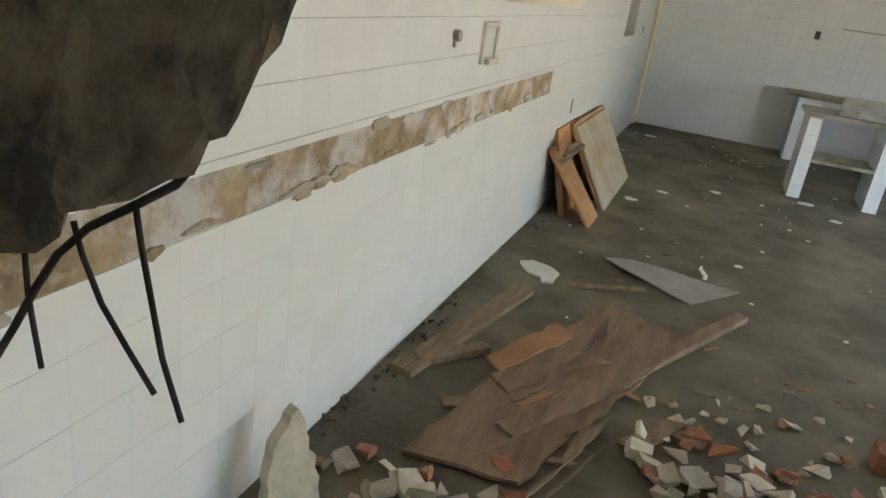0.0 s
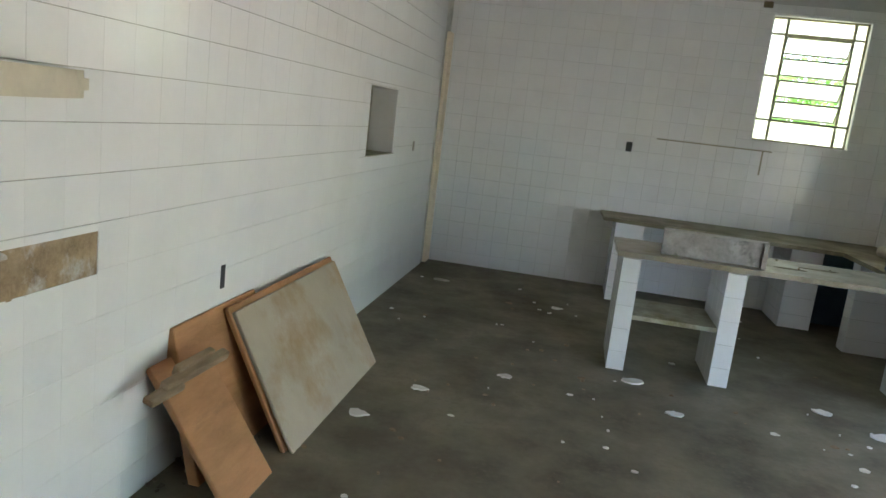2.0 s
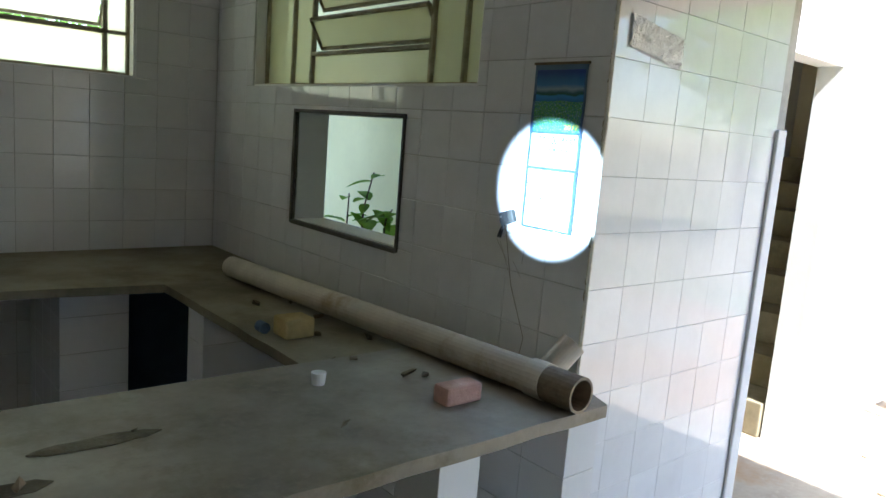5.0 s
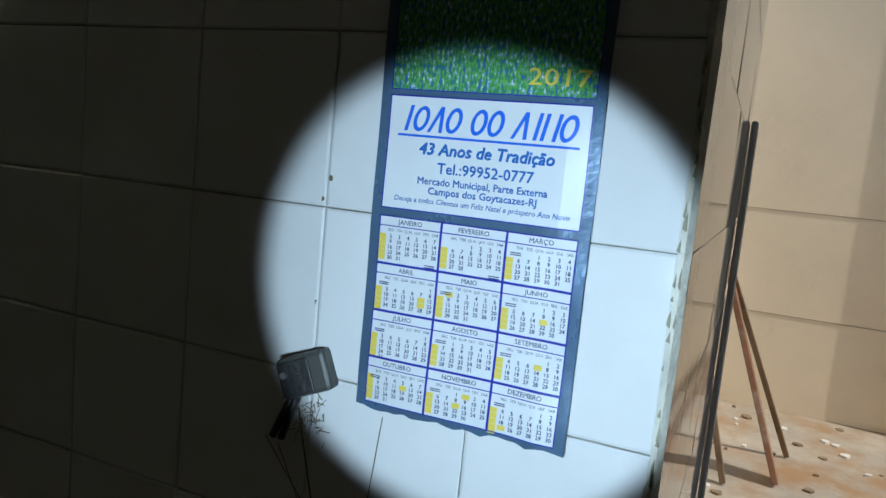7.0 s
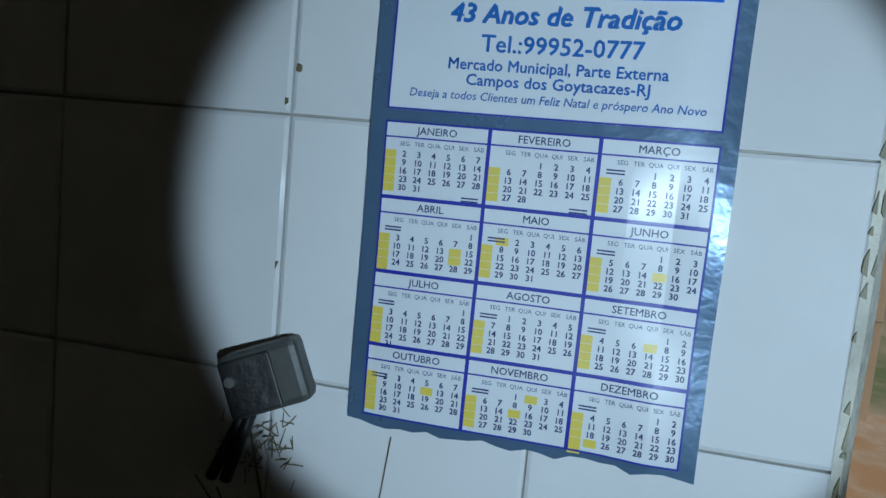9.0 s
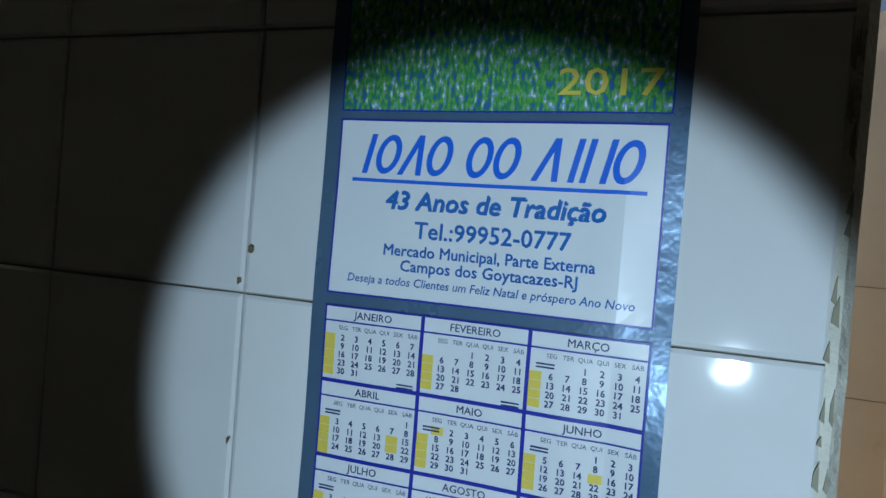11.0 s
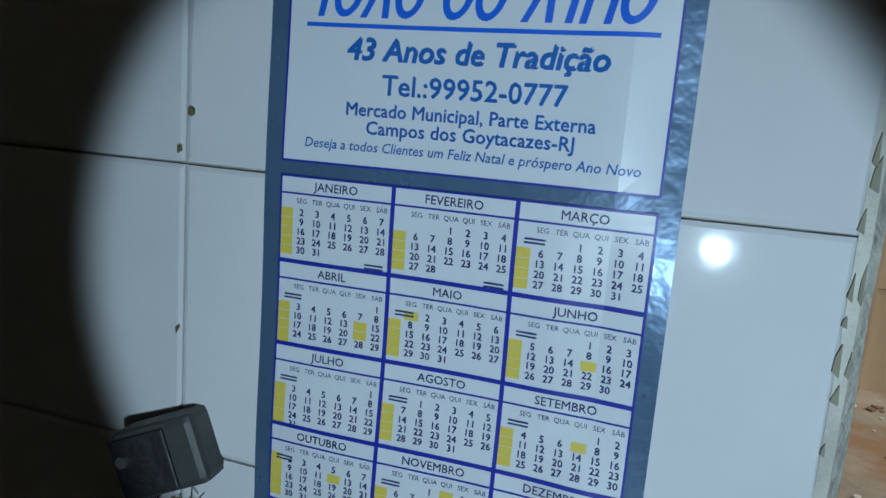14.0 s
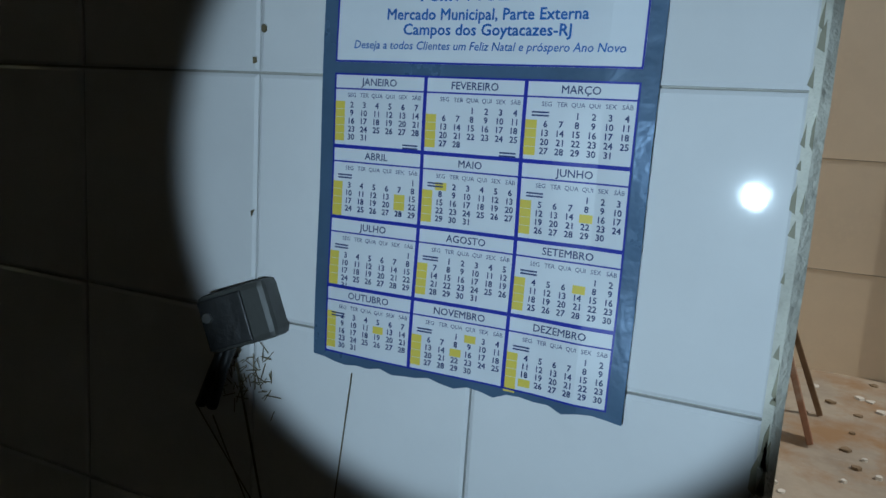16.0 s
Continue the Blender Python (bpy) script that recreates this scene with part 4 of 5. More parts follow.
for nm, lab, pts, w, m in (("board", "weathered reddish board leaning on a white wall", [(7.20, 7.72, 0.0), (7.36, 8.26, 1.52)], 0.14, M_RED),
                           ("board", "thin brown batten leaning on a white wall", [(7.62, 7.66, 0.0), (7.27, 8.26, 1.48)], 0.035, M_PLY),
                           ("board", "narrow dark batten leaning on a white wall", [(7.02, 7.95, 0.0), (7.1, 8.26, 1.15)], 0.04, M_PLY)):
    a, b = Vector(pts[0]), Vector(pts[1])
    dd = (b - a).normalized()
    bm = box(bmesh.new(), -w / 2, w / 2, -0.014, 0.014, 0.012, (b - a).length, 0.004)
    bm.transform(Matrix.Translation(a) @ Vector((0, 0, 1)).rotation_difference(dd).to_matrix().to_4x4())
    solid("leaning_board", bm, m, lab, "board", "boards leaning in the annex")
rnd = random.Random(3)
for i in range(60):
    x, y = rnd.uniform(5.7, 8.4), rnd.uniform(6.8, 8.05)
    s = rnd.uniform(0.008, 0.038)
    o = [(x + s * math.cos(a) * rnd.uniform(0.5, 1.1), y + s * math.sin(a) * rnd.uniform(0.4, 1)) for a in (0, 1.1, 2.2, 3.3, 4.4, 5.4)]
    k = rnd.random()
    solid("floor_flake", slab(bmesh.new(), o, 0.0, rnd.uniform(0.004, 0.014)), M_CHIP if k < 0.55 else M_PLANK, "pale flake on the littered annex floor" if k < 0.55 else "brown dry scrap on the littered annex floor", "flake", "flakes in the annex")


def crumpled(x0, x1, z0, z1):
    bm = bmesh.new()
    g = []
    for i in range(25):
        g.append([])
        for j in range(10):
            x, z = x0 + (x1 - x0) * i / 24, z0 + (z1 - z0) * j / 9 - 0.035 * i / 24
            g[-1].append(bm.verts.new((x, YC - 0.010 - 0.008 * abs(noise.noise((x * 45, z * 45, 2))), z)))
    for i in range(24):
        for j in range(9):
            bm.faces.new((g[i][j], g[i + 1][j], g[i + 1][j + 1], g[i][j + 1]))
    return bm


sheetb = solid("clear_bag", crumpled(4.05, 4.29, 1.655, 1.735), mat("clear_crumpled_plastic", (0.80, 0.80, 0.79), 0.2, dark=0.8, scale=30, fine=120, bump=0.8), "crumpled clear plastic sleeve stuck on the tiles", "plastic sleeve")


# ---- plants ----
def leaf(bm, at, size, turn, droop):
    q = Matrix.Translation(at) @ Euler((droop, 0, turn)).to_matrix().to_4x4()
    n = 5
    rows = []
    for i in range(n + 1):
        f = i / n
        w = size * 0.28 * math.sin(math.pi * min(1, f * 0.94 + 0.05)) ** 0.8
        z = -0.25 * size * f * f
        rows.append([bm.verts.new(q @ Vector((s * w, size * f, z + abs(s) * w * 0.3))) for s in (-1, 0, 1)])
    for a, b in zip(rows, rows[1:]):
        for k in (0, 1):
            bm.faces.new((a[k], a[k + 1], b[k + 1], b[k]))


shrub = thing("patio_plant", "leafy green plant growing outside the hatch", "plant")
stems = [[(4.42, 9.75, -0.16), (4.44, 9.72, 0.7), (4.40, 9.66, 1.02), (4.42, 9.62, 1.20)], [(4.42, 9.75, -0.16), (4.46, 9.60, 0.7), (4.42, 9.50, 1.0), (4.40, 9.43, 1.05)], [(4.42, 9.75, -0.16), (4.40, 9.8, 0.8), (4.42, 9.82, 1.08)]]
for s in stems:
    part("stem", rod(bmesh.new(), s, 0.008, 6, 0.003), M_BARK, shrub)
rnd = random.Random(12)
for s in stems:
    for k in range(7):
        p = Vector(s[-2]).lerp(Vector(s[-1]), rnd.uniform(-0.3, 1.0)) + Vector((rnd.uniform(-0.03, 0.03), rnd.uniform(-0.05, 0.05), rnd.uniform(-0.04, 0.03)))
        bm = bmesh.new()
        leaf(bm, p, rnd.uniform(0.09, 0.14), rnd.uniform(0, 6.3), rnd.uniform(-0.5, 0.5))
        part("leaf", bm, M_LEAF, shrub)


def tree(x, y, h, r, seed):
    """A tapered trunk with limbs and a crown of small leaf clumps."""
    rnd = random.Random(seed)
    t = thing("tree", "green leafy tree standing on dry ground outside", "tree", "trees outside")
    part("trunk", rod(bmesh.new(), [(x, y, -0.2), (x + 0.1, y, h * 0.3), (x - 0.05, y + 0.1, h * 0.6)], 0.16, 8, 0.08), M_BARK, t)
    tips = []
    bm = bmesh.new()
    for k in range(9):
        a = rnd.uniform(0, 6.3)
        e = Vector((x + r * 0.75 * math.cos(a), y + r * 0.75 * math.sin(a), h * rnd.uniform(0.5, 0.95)))
        rod(bm, [(x, y, h * rnd.uniform(0.3, 0.55)), tuple(e)], 0.05, 5, 0.015)
        tips.append(e)
    part("limb", bm, M_BARK, t)
    bm = bmesh.new()
    vs, fs = [], []
    for k in range(2600):
        c = rnd.choice(tips) + Vector((rnd.gauss(0, r * 0.3), rnd.gauss(0, r * 0.3), rnd.gauss(0, r * 0.24)))
        q = Euler((rnd.uniform(0, 6), rnd.uniform(0, 6), rnd.uniform(0, 6))).to_matrix()
        s = rnd.uniform(0.06, 0.16)
        i = len(vs)
        vs += [tuple(c + q @ Vector(p)) for p in ((-s, 0, 0), (0, -s * 0.5, 0), (s, 0, 0), (0, s * 0.5, 0.2 * s))]
        fs.append((i, i + 1, i + 2, i + 3))
    me = bpy.data.meshes.new("crown")
    me.from_pydata(vs, [], fs)
    me.materials.append(M_LEAF)
    ob = new("crown", me)
    ob.parent = t
    bm.free()


for x, y, h, r, s in ((16.5, 3.2, 5.0, 2.0, 1), (14.5, -3.0, 4.2, 1.8, 2), (19.5, 0.2, 5.5, 2.3, 3), (4.6, 29.0, 4.0, 2.2, 4), (-1.2, 27.5, 3.6, 1.9, 5), (8.5, 31.0, 4.5, 2.4, 6), (22.0, 7.0, 5.0, 2.2, 7)):
    tree(x, y, h, r, s)


# ---- calendar on the tiled wall ----
def flat_mat(name, color, rough=0.35):
    return mat(name, color, rough, dark=0.93, scale=12, fine=80, bump=0.02)


P_WHITE = flat_mat("calendar_paper", (0.74, 0.77, 0.80))
P_BLUE = flat_mat("calendar_blue_ink", (0.015, 0.03, 0.36))
P_TITLE = flat_mat("calendar_title_ink", (0.01, 0.14, 0.74))
P_TEXT = flat_mat("calendar_text_ink", (0.01, 0.14, 0.48))
P_DARK = flat_mat("calendar_number_ink", (0.02, 0.045, 0.16))
P_YELLOW = flat_mat("calendar_yellow", (0.78, 0.62, 0.10))


def photo_mat():
    """Printed landscape: sky, far hills, a lake and a meadow of blue and white flowers."""
    m = bpy.data.materials.new("calendar_photo")
    m.use_nodes = True
    n, l = m.node_tree.nodes, m.node_tree.links
    b = n["Principled BSDF"]
    b.inputs["Roughness"].default_value = 0.3
    co, sp = n.new("ShaderNodeTexCoord"), n.new("ShaderNodeSeparateXYZ")
    l.new(co.outputs["Object"], sp.inputs[0])
    hz = n.new("ShaderNodeMapRange")
    hz.inputs[1].default_value, hz.inputs[2].default_value = 1.4255, 1.590
    l.new(sp.outputs[2], hz.inputs[0])
    wob = n.new("ShaderNodeTexNoise")
    wob.inputs["Scale"].default_value = 26
    l.new(co.outputs["Object"], wob.inputs[0])
    add = n.new("ShaderNodeMath")
    add.operation = "MULTIPLY_ADD"
    l.new(wob.outputs[0], add.inputs[0])
    add.inputs[1].default_value = 0.07
    l.new(hz.outputs[0], add.inputs[2])
    rp = n.new("ShaderNodeValToRGB")
    l.new(add.outputs[0], rp.inputs[0])
    els = rp.color_ramp.elements
    els[0].position, els[0].color = 0.0, (0.02, 0.12, 0.03, 1)
    els[1].position, els[1].color = 1.0, (0.01, 0.05, 0.22, 1)
    for pos, c in ((0.50, (0.03, 0.16, 0.04)), (0.56, (0.03, 0.18, 0.50)), (0.62, (0.05, 0.28, 0.62)), (0.645, (0.01, 0.09, 0.05)), (0.68, (0.03, 0.12, 0.16)), (0.73, (0.25, 0.38, 0.46)), (0.80, (0.05, 0.20, 0.45))):
        e = els.new(pos)
        e.color = (*c, 1)
    mp = n.new("ShaderNodeMapping")
    mp.inputs["Scale"].default_value = (1, 420, 190)
    l.new(co.outputs["Object"], mp.inputs[0])
    fl = n.new("ShaderNodeTexNoise")
    fl.inputs["Scale"].default_value, fl.inputs["Detail"].default_value = 1.0, 4
    l.new(mp.outputs[0], fl.inputs[0])
    fr = n.new("ShaderNodeValToRGB")
    l.new(fl.outputs[0], fr.inputs[0])
    fe = fr.color_ramp.elements
    fe[0].position, fe[0].color = 0.36, (0.03, 0.12, 0.46, 1)
    fe[1].position, fe[1].color = 0.66, (0.66, 0.76, 0.72, 1)
    for pos, c in ((0.43, (0.04, 0.22, 0.10)), (0.50, (0.06, 0.36, 0.08)), (0.56, (0.24, 0.44, 0.09)), (0.60, (0.06, 0.24, 0.60))):
        e = fe.new(pos)
        e.color = (*c, 1)
    lt = n.new("ShaderNodeMath")
    lt.operation = "LESS_THAN"
    l.new(add.outputs[0], lt.inputs[0])
    lt.inputs[1].default_value = 0.54
    mx = n.new("ShaderNodeMix")
    mx.data_type = "RGBA"
    l.new(lt.outputs[0], mx.inputs[0])
    l.new(rp.outputs[0], mx.inputs[6])
    l.new(fr.outputs[0], mx.inputs[7])
    l.new(mx.outputs[2], b.inputs["Base Color"])
    return m


CY, CZ = 8.2505, 1.157           # lower left corner of the sheet on the wall
CW, CH = 0.1845, 0.447


def sheet_point(u, v, d=0.0):
    """A place on the wavy calendar sheet: u to the right, v up, d off it."""
    wave = 0.0017 * math.sin(v * 46 + u * 9) * (0.3 + 0.7 * u / CW) + 0.0010 * math.sin(u * 40 + v * 8) + 0.0027
    wave += 0.0022 * max(0.0, 1 - abs(u - CW * 0.86) / 0.02) * math.sin(v * 31 + 1.2)
    return Vector((XS - 0.0066 - wave - d, CY - u, CZ + v))


def panel(bm, u0, u1, v0, v1, d, nu=8, nv=8, rag=0.0):
    rnd = random.Random(int(u0 * 1e4 + v0 * 1e5))
    g = []
    for i in range(nu + 1):
        r = []
        for j in range(nv + 1):
            dv = rnd.uniform(-rag, rag) if j == 0 else 0
            r.append(bm.verts.new(sheet_point(u0 + (u1 - u0) * i / nu, v0 + (v1 - v0) * j / nv + dv, d)))
        g.append(r)
    for i in range(nu):
        for j in range(nv):
            bm.faces.new((g[i][j], g[i + 1][j], g[i + 1][j + 1], g[i][j + 1]))
    return bm


def outline(bm, u0, u1, v0, v1, t, d):
    n = 10
    for a, b, c, e in ((u0, u1, v0, v0 + t), (u0, u1, v1 - t, v1)):
        panel(bm, a, b, c, e, d, n, 1)
    for a, b, c, e in ((u0, u0 + t, v0, v1), (u1 - t, u1, v0, v1)):
        panel(bm, a, b, c, e, d, 1, n)


GLYPHS = {}


def glyphs(text):
    """Flat letter shapes with the built-in font, height about 0.7 for capitals."""
    if text not in GLYPHS:
        cu = bpy.data.curves.new("t", "FONT")
        cu.body, cu.size, cu.resolution_u = text, 1.0, 2
        ob = bpy.data.objects.new("t", cu)
        scene.collection.objects.link(ob)
        bpy.context.view_layer.update()
        me = ob.to_mesh()
        vs = [(v.co.x, v.co.y) for v in me.vertices]
        fs = [tuple(p.vertices) for p in me.polygons]
        ob.to_mesh_clear()
        bpy.data.objects.remove(ob)
        bpy.data.curves.remove(cu)
        GLYPHS[text] = (vs, fs)
    return GLYPHS[text]


def write(bm, text, u, v, height, d, width=None, slant=0.0, align="c", bold=0.0):
    """Lettering centred on u (or starting there), its foot at v."""
    vs, fs = glyphs(text)
    x0, x1 = min(p[0] for p in vs), max(p[0] for p in vs)
    s = height / 0.69
    sx = width / (x1 - x0) if width else s
    w = (x1 - x0) * sx
    left = u - w / 2 if align == "c" else u
    for o in ((0, 0), (bold, 0), (0, bold)) if bold else ((0, 0),):
        vv = [bm.verts.new(sheet_point(left + (x - x0) * sx + y * s * slant + o[0], v + y * s + o[1], d)) for x, y in vs]
        for f in fs:
            try:
                bm.faces.new([vv[i] for i in f])
            except ValueError:
                pass


calendar = thing("wall_calendar", "plastic-sleeved paper calendar with landscape photo hung on white tiles", "calendar")
part("sleeve", panel(bmesh.new(), 0, CW, 0, CH, 0.0, 24, 60, 0.0025), M_FOIL, calendar, "crinkled silvery plastic sleeve")
GL, GR, GT, GB = 0.009, 0.1765, 0.166, 0.0055      # month grid
part("photo", panel(bmesh.new(), GL, GR + 0.001, 0.2685, 0.433, 0.0006, 20, 20), photo_mat(), calendar, "landscape photo with lake and flowers")
part("header_panel", panel(bmesh.new(), GL, GR, 0.172, 0.2645, 0.0006, 20, 12), P_WHITE, calendar, "white printed header")
bm = bmesh.new()
outline(bm, GL, GR, 0.172, 0.2645, 0.0010, 0.0010)
outline(bm, GL, GR + 0.001, 0.2685, 0.433, 0.0009, 0.0010)
part("header_border", bm, P_BLUE, calendar)


def title_shape(kind, u, w):
    """One slanted mark of the title: a bar, a pair of bars, a wedge or a ring, w wide from u."""
    bm = bmesh.new()
    lean, v0, h, t = 0.0050, 0.2362, 0.0205, 0.0031
    at = lambda a, b: bm.verts.new(sheet_point(u + a + lean * b, v0 + h * b, 0.0010))
    if kind == "ring":
        n = 22
        outer = [at(w / 2 + w / 2 * math.cos(2 * math.pi * k / n), 0.5 + 0.5 * math.sin(2 * math.pi * k / n)) for k in range(n)]
        inner = [at(w / 2 + (w / 2 - t) * math.cos(2 * math.pi * k / n), 0.5 + (0.5 - t / h) * math.sin(2 * math.pi * k / n)) for k in range(n)]
        for k in range(n):
            bm.faces.new((outer[k], outer[(k + 1) % n], inner[(k + 1) % n], inner[k]))
    else:
        ends = {"bar": [(w * 0.45, w * 0.45)], "pair": [(0, 0), (w - t, w - t)], "wedge": [(0, w * 0.5), (w - t, w * 0.5)]}[kind]
        for lo, hi in ends:
            bm.faces.new([at(lo, 0), at(lo + t, 0), at(hi + t, 1), at(hi, 1)])
    return bm


gx = 0.0190
for group in (("bar", "ring", "wedge", "ring"), ("ring", "ring"), ("wedge", "bar", "pair", "ring")):
    for kind in group:
        w = {"bar": 0.0088, "pair": 0.0126, "wedge": 0.0132, "ring": 0.0134}[kind]
        part("title_mark", title_shape(kind, gx, w), P_TITLE, calendar)
        gx += w + 0.0008
    gx += 0.0072
part("title_underline", panel(bmesh.new(), 0.0180, 0.1690, 0.2318, 0.2336, 0.0010, 20, 1), P_TITLE, calendar)
bm = bmesh.new()
write(bm, "43 Anos de Tradição", 0.0940, 0.2182, 0.0092, 0.0010, 0.1130, 0.18, bold=0.0008)
write(bm, "Tel.:99952-0777", 0.0955, 0.2040, 0.0084, 0.0010, 0.0805, bold=0.0004)
write(bm, "Mercado Municipal, Parte Externa", 0.0940, 0.1945, 0.0056, 0.0010, 0.1090, bold=0.0003)
write(bm, "Campos dos Goytacazes-RJ", 0.0950, 0.1868, 0.0056, 0.0010, 0.0910, bold=0.0003)
write(bm, "Deseja a todos Clientes um Feliz Natal e próspero Ano Novo", 0.0940, 0.1793, 0.0042, 0.0010, 0.1470, 0.15, bold=0.0001)
part("lettering", bm, P_TEXT, calendar)
bm = bmesh.new()
write(bm, "2017", 0.1485, 0.2770, 0.0125, 0.0010, 0.0480, bold=0.0002)
part("year", bm, P_YELLOW, calendar, "faint yellow year numerals")
MONTHS = ("JANEIRO", "FEVEREIRO", "MARÇO", "ABRIL", "MAIO", "JUNHO", "JULHO", "AGOSTO", "SETEMBRO", "OUTUBRO", "NOVEMBRO", "DEZEMBRO")
DAYS = (31, 28, 31, 30, 31, 30, 31, 31, 30, 31, 30, 31)
FEASTS = {3: (14, 21), 4: (1,), 5: (15,), 8: (7,), 9: (12,), 10: (2, 15), 11: (25,)}
cw, ch = (GR - GL) / 3, (GT - GB) / 4
first = 0                                         # weekday of the first day, Sunday = 0
for k in range(12):
    u0, v1 = GL + cw * (k % 3), GT - ch * (k // 3)
    mo = part("month_box", panel(bmesh.new(), u0 + 0.0004, u0 + cw - 0.0004, v1 - ch + 0.0004, v1 - 0.0004, 0.0006, 10, 8), P_WHITE, calendar)
    bm = bmesh.new()
    outline(bm, u0, u0 + cw, v1 - ch, v1, 0.0010, 0.0010)
    panel(bm, u0, u0 + cw, v1 - 0.0088, v1 - 0.0080, 0.0010, 10, 1)
    ob = part("border", bm, P_BLUE, mo)
    bm = bmesh.new()
    write(bm, MONTHS[k], u0 + cw / 2, v1 - 0.0064, 0.0038, 0.0010, bold=0.0001)
    for c, dname in enumerate(("SEG", "TER", "QUA", "QUI", "SEX", "SÁB")):
        write(bm, dname, u0 + 0.0114 + c * 0.0079, v1 - 0.0128, 0.0022, 0.0010)
    yb = bmesh.new()
    for day in range(1, DAYS[k] + 1):
        pos = first + day - 1
        c, r = pos % 7, pos // 7
        uu, vv = u0 + 0.0036 + c * 0.0079, v1 - 0.0186 - r * 0.0044 - (0.0 if r < 5 else -0.0002)
        if c == 0 or day in FEASTS.get(k, ()):
            panel(yb, uu - 0.0031, uu + 0.0034, vv - 0.0008, vv + 0.0034, 0.0008, 1, 1)
        else:
            write(bm, str(day), uu, vv, 0.0031, 0.0010, bold=0.0002)
    for q in range(2):
        panel(bm, u0 + (cw - 0.012 if k in (0, 1) else 0.004), u0 + (cw - 0.003 if k in (0, 1) else 0.013), v1 - (0.0375 if k in (0, 1) else 0.0162) - q * 0.0016, v1 - (0.0367 if k in (0, 1) else 0.0154) - q * 0.0016, 0.0010, 2, 1)
    tagged(part("numbering", bm, P_DARK, mo), kind="stuff")
    tagged(part("holiday_marking", yb, P_YELLOW, mo, "yellow Sunday and holiday boxes"), kind="stuff")
    first = (first + DAYS[k]) % 7
part("hanging_rod", boxes((XS - 0.014, XS - 0.006, CY - CW - 0.004, CY + 0.004, CZ + CH, CZ + CH + 0.007), bevel=0.002), M_LINE, calendar, "thin brown hanging rod")
# ---- switch torn from the wall ----
box_sw = thing("loose_switch", "loose dark plastic wall switch with cut wires on the tiles", "switch")
q = Matrix.Translation((XS - 0.017, 8.297, 1.176)) @ Euler((radians(-22), 0, 0)).to_matrix().to_4x4() @ Euler((0, 0, radians(14))).to_matrix().to_4x4()
bm = box(bmesh.new(), -0.012, 0.012, -0.023, 0.022, -0.018, 0.018, 0.004)
bm.transform(q)
part("housing", bm, M_SWITCH, box_sw)
# no real hollow: a black plate on the housing paints its shade
bm = boxes((-0.0135, -0.0105, -0.008, 0.021, -0.016, 0.015), bevel=0.001)
bm.transform(q)
part("cavity", bm, M_BLACK, box_sw, "black plate that stands for the shaded hollow inside")
bm = rod(bmesh.new(), [(-0.016, 0.016, 0.004), (-0.010, 0.016, 0.004)], 0.003, 12)
bm.transform(q)
part("screw", bm, mat("dull_metal", (0.5, 0.5, 0.48), 0.35, metal=0.9), box_sw, "dull metal screw")
for dy in (0.0, -0.009):
    part("wire", rod(bmesh.new(), [(XS - 0.022, 8.304 + dy * 0.4, 1.162), (XS - 0.026, 8.312 + dy * 0.7, 1.140), (XS - 0.024, 8.324 + dy, 1.115)], 0.0035, 8), M_BLACK, box_sw, smooth=True)
web = bmesh.new()
rnd = random.Random(8)
for i in range(70):
    y, z = 8.302 + rnd.gauss(0, 0.012), 1.137 + rnd.gauss(-0.004, 0.011)
    a = rnd.uniform(0, 6.3)
    L = rnd.uniform(0.004, 0.012)
    rod(web, [(XS - 0.006, y, z), (XS - 0.0075, y + L * math.cos(a), z + L * math.sin(a))], 0.00035, 3)
for p, e in (((8.345, 1.105), (8.28, 1.03)), ((8.33, 1.10), (8.275, 1.0)), ((8.27, 1.05), (8.235, 1.01)), ((8.225, 1.15), (8.235, 1.05))):
    rod(web, [(XS - 0.0065, *p), (XS - 0.0065, *e)], 0.0005, 3)
tagged(link("cobweb", web, M_LINE), "thin brown cobweb threads under the switch", "cobweb", kind="stuff")
solid("wall_cable", rod(bmesh.new(), [(XS - 0.008, 8.31, 1.14), (XS - 0.007, 8.27, 0.98), (XS - 0.009, 8.20, 0.84), (XS - 0.03, 8.19, 0.80)], 0.0008, 6), M_LINE, "thin dark cable hanging down the tiles", "cable")

for y, z in ((8.301, 1.235), (8.302, 1.327), (8.296, 1.345)):
    solid("grout_dab", lump(bmesh.new(), (XS - 0.0065, y, z), (0.002, 0.003, 0.004), int(z * 1000)), M_LINE, "small brown dab of grout on a tile joint", "dab", "dabs on the tiles")

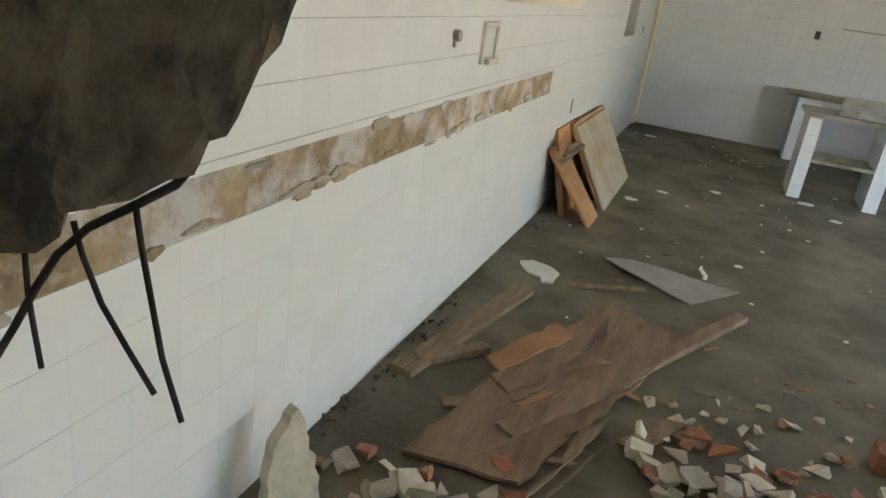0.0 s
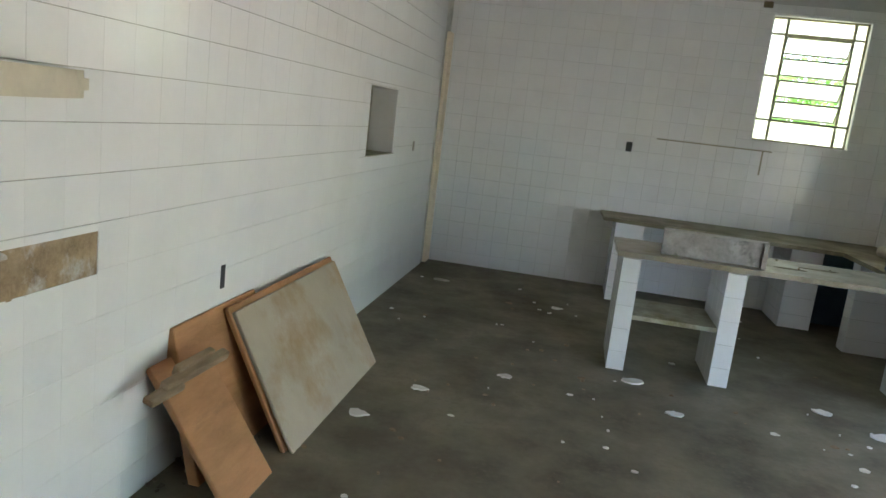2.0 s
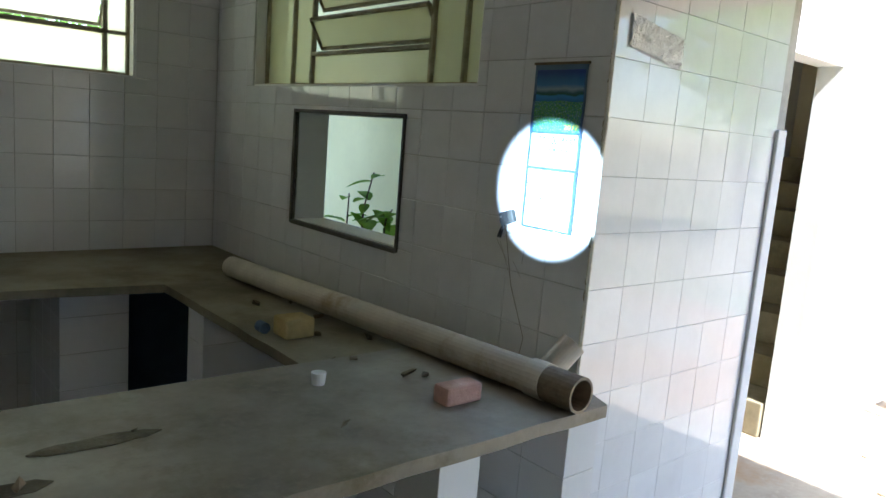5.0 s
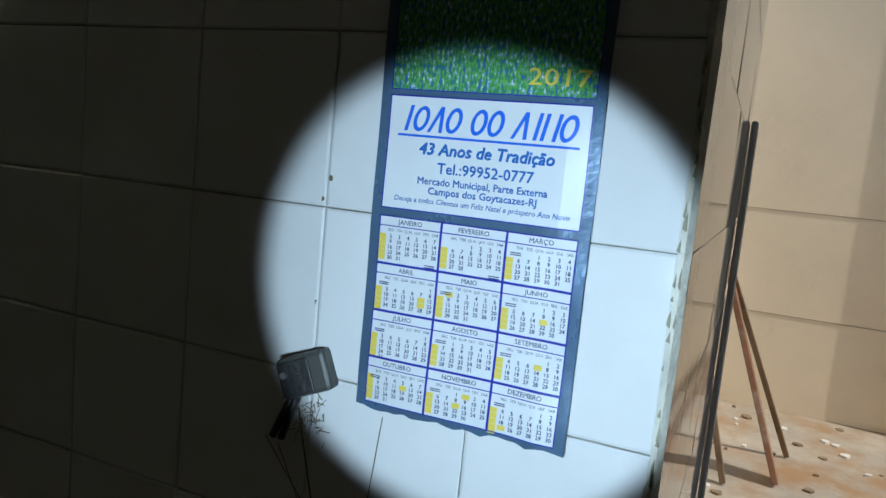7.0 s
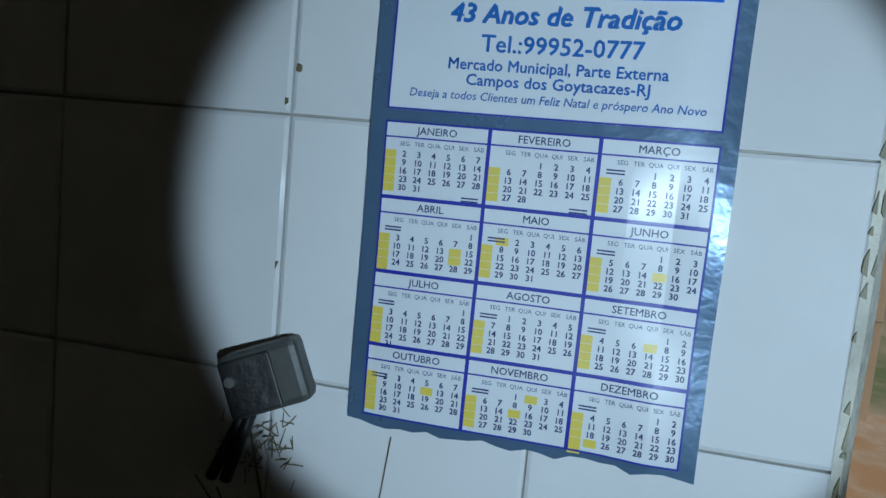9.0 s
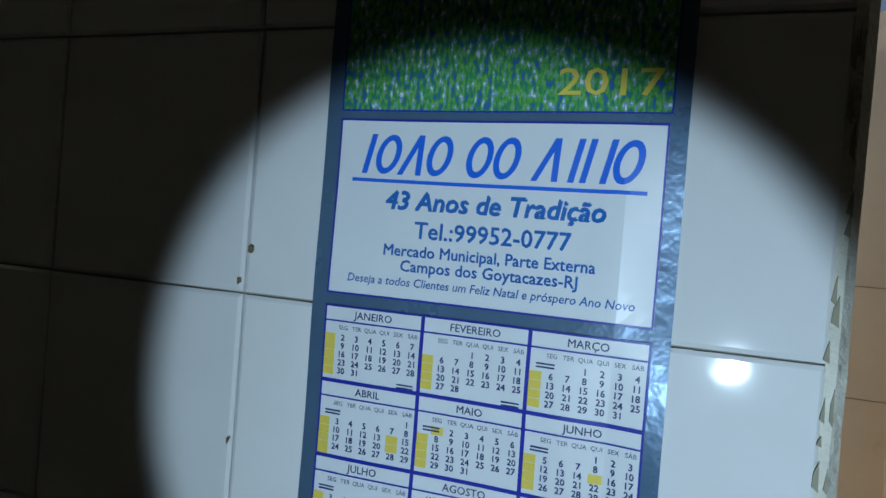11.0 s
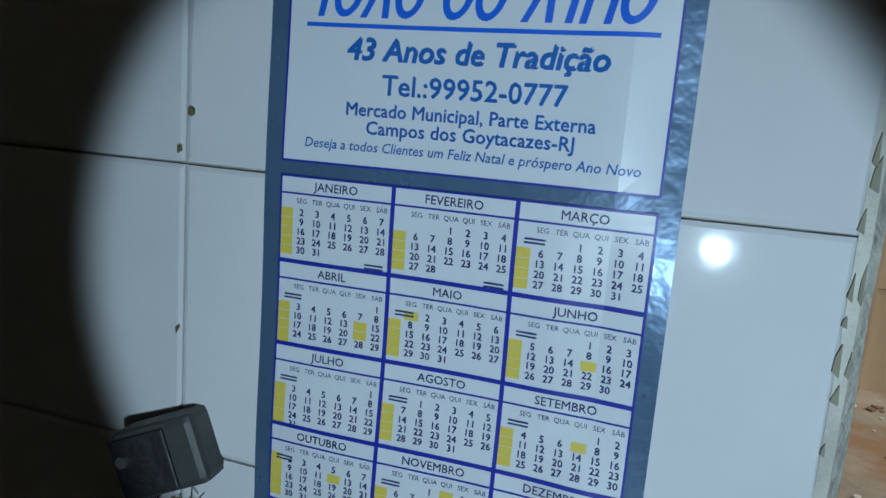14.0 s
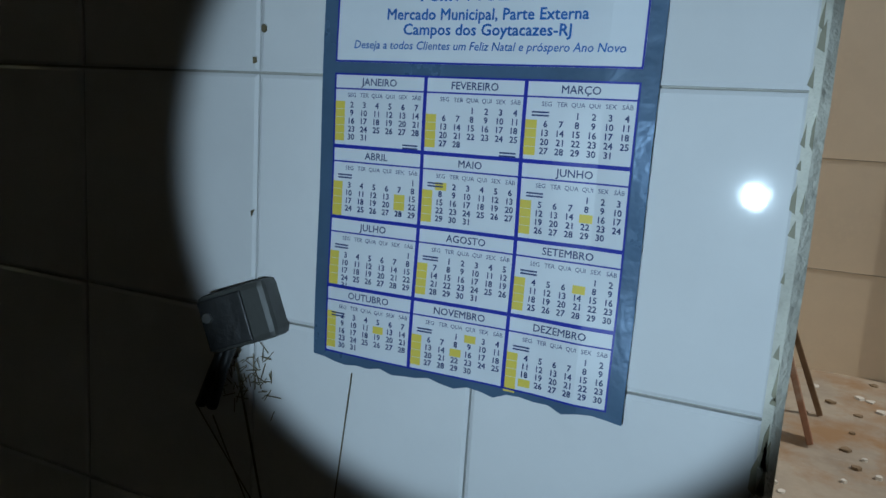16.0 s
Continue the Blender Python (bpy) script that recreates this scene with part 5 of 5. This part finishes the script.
# ---- tile pieces ----
tiling(wall_hatch, "x", XS, -1, YC + 0.002, YB, YC, [W2, HATCH], M_TILE, (YC, YB, 0.0, 2.74), 1)
tiling(wall_pillar, "y", YC, -1, XS + 0.002, XR - 0.03, XS, [], M_TILE, (XS, XR, 0.0, TILE_TOP), 2, joints=lambda z: (0.0007, 0.0007, 0.0008))
tiling(wall_back, "y", YB, -1, XL, XS - 0.006, XS, [W1], M_TILE_OLD, (1.3, XS, 0.7, 2.74), 3)
tiling(wall_left, "x", XL, 1, 0.25, 10.16, YC, [NICHE, STRIP], M_TILE_OLD, (2.0, 5.6, 0.0, 1.9), 4,
       joints=lambda z: (0.0002, 0.0024, 0.0004) if z > 1.0 else (0.0002, 0.0006, 0.0003), uneven=0.25)
bm = bmesh.new()
rnd = random.Random(6)
rows = []
for k in range(140):
    z = 0.004 + k * 0.0196
    w = 0.0016 + 0.0018 * noise.noise((z * 30, 0.3, 0.7))
    rows.append([bm.verts.new((XS + a, YC + b, z)) for a, b in ((-0.0045 - w * 0.3, 0.004), (-0.0045 - w, -0.0005), (-w * 0.6, -0.0045 - w * 0.4), (0.003, -0.0048))])
for a, b in zip(rows, rows[1:]):
    for k in range(3):
        bm.faces.new((a[k], a[k + 1], b[k + 1], b[k]))
tagged(link("corner_trim", bm, mat("chipped_corner_grout", (0.75, 0.72, 0.62), 0.8, dark=0.7, scale=25, fine=120, bump=0.6, stain=(0.30, 0.26, 0.17), stain_at=0.62)), kind="structure")
bm = bmesh.new()
rnd = random.Random(14)
for k in range(46):
    z, h, w = rnd.uniform(0.9, 1.9), rnd.uniform(0.004, 0.02), rnd.uniform(0.0012, 0.0035)
    y = YC + rnd.uniform(-0.0015, 0.003)
    outline_yz = [(y, z), (y + w, z + h * 0.15), (y + w * rnd.uniform(0.5, 1), z + h * 0.6), (y + w * 0.2, z + h)]
    near, far = ([bm.verts.new((XS - d, a, b)) for a, b in outline_yz] for d in (0.0072, 0.0055))
    bm.faces.new(near)
    for q in range(4):
        bm.faces.new((near[q], near[(q + 1) % 4], far[(q + 1) % 4], far[q]))
tagged(link("corner_trim", bm, M_EDGE), kind="structure")
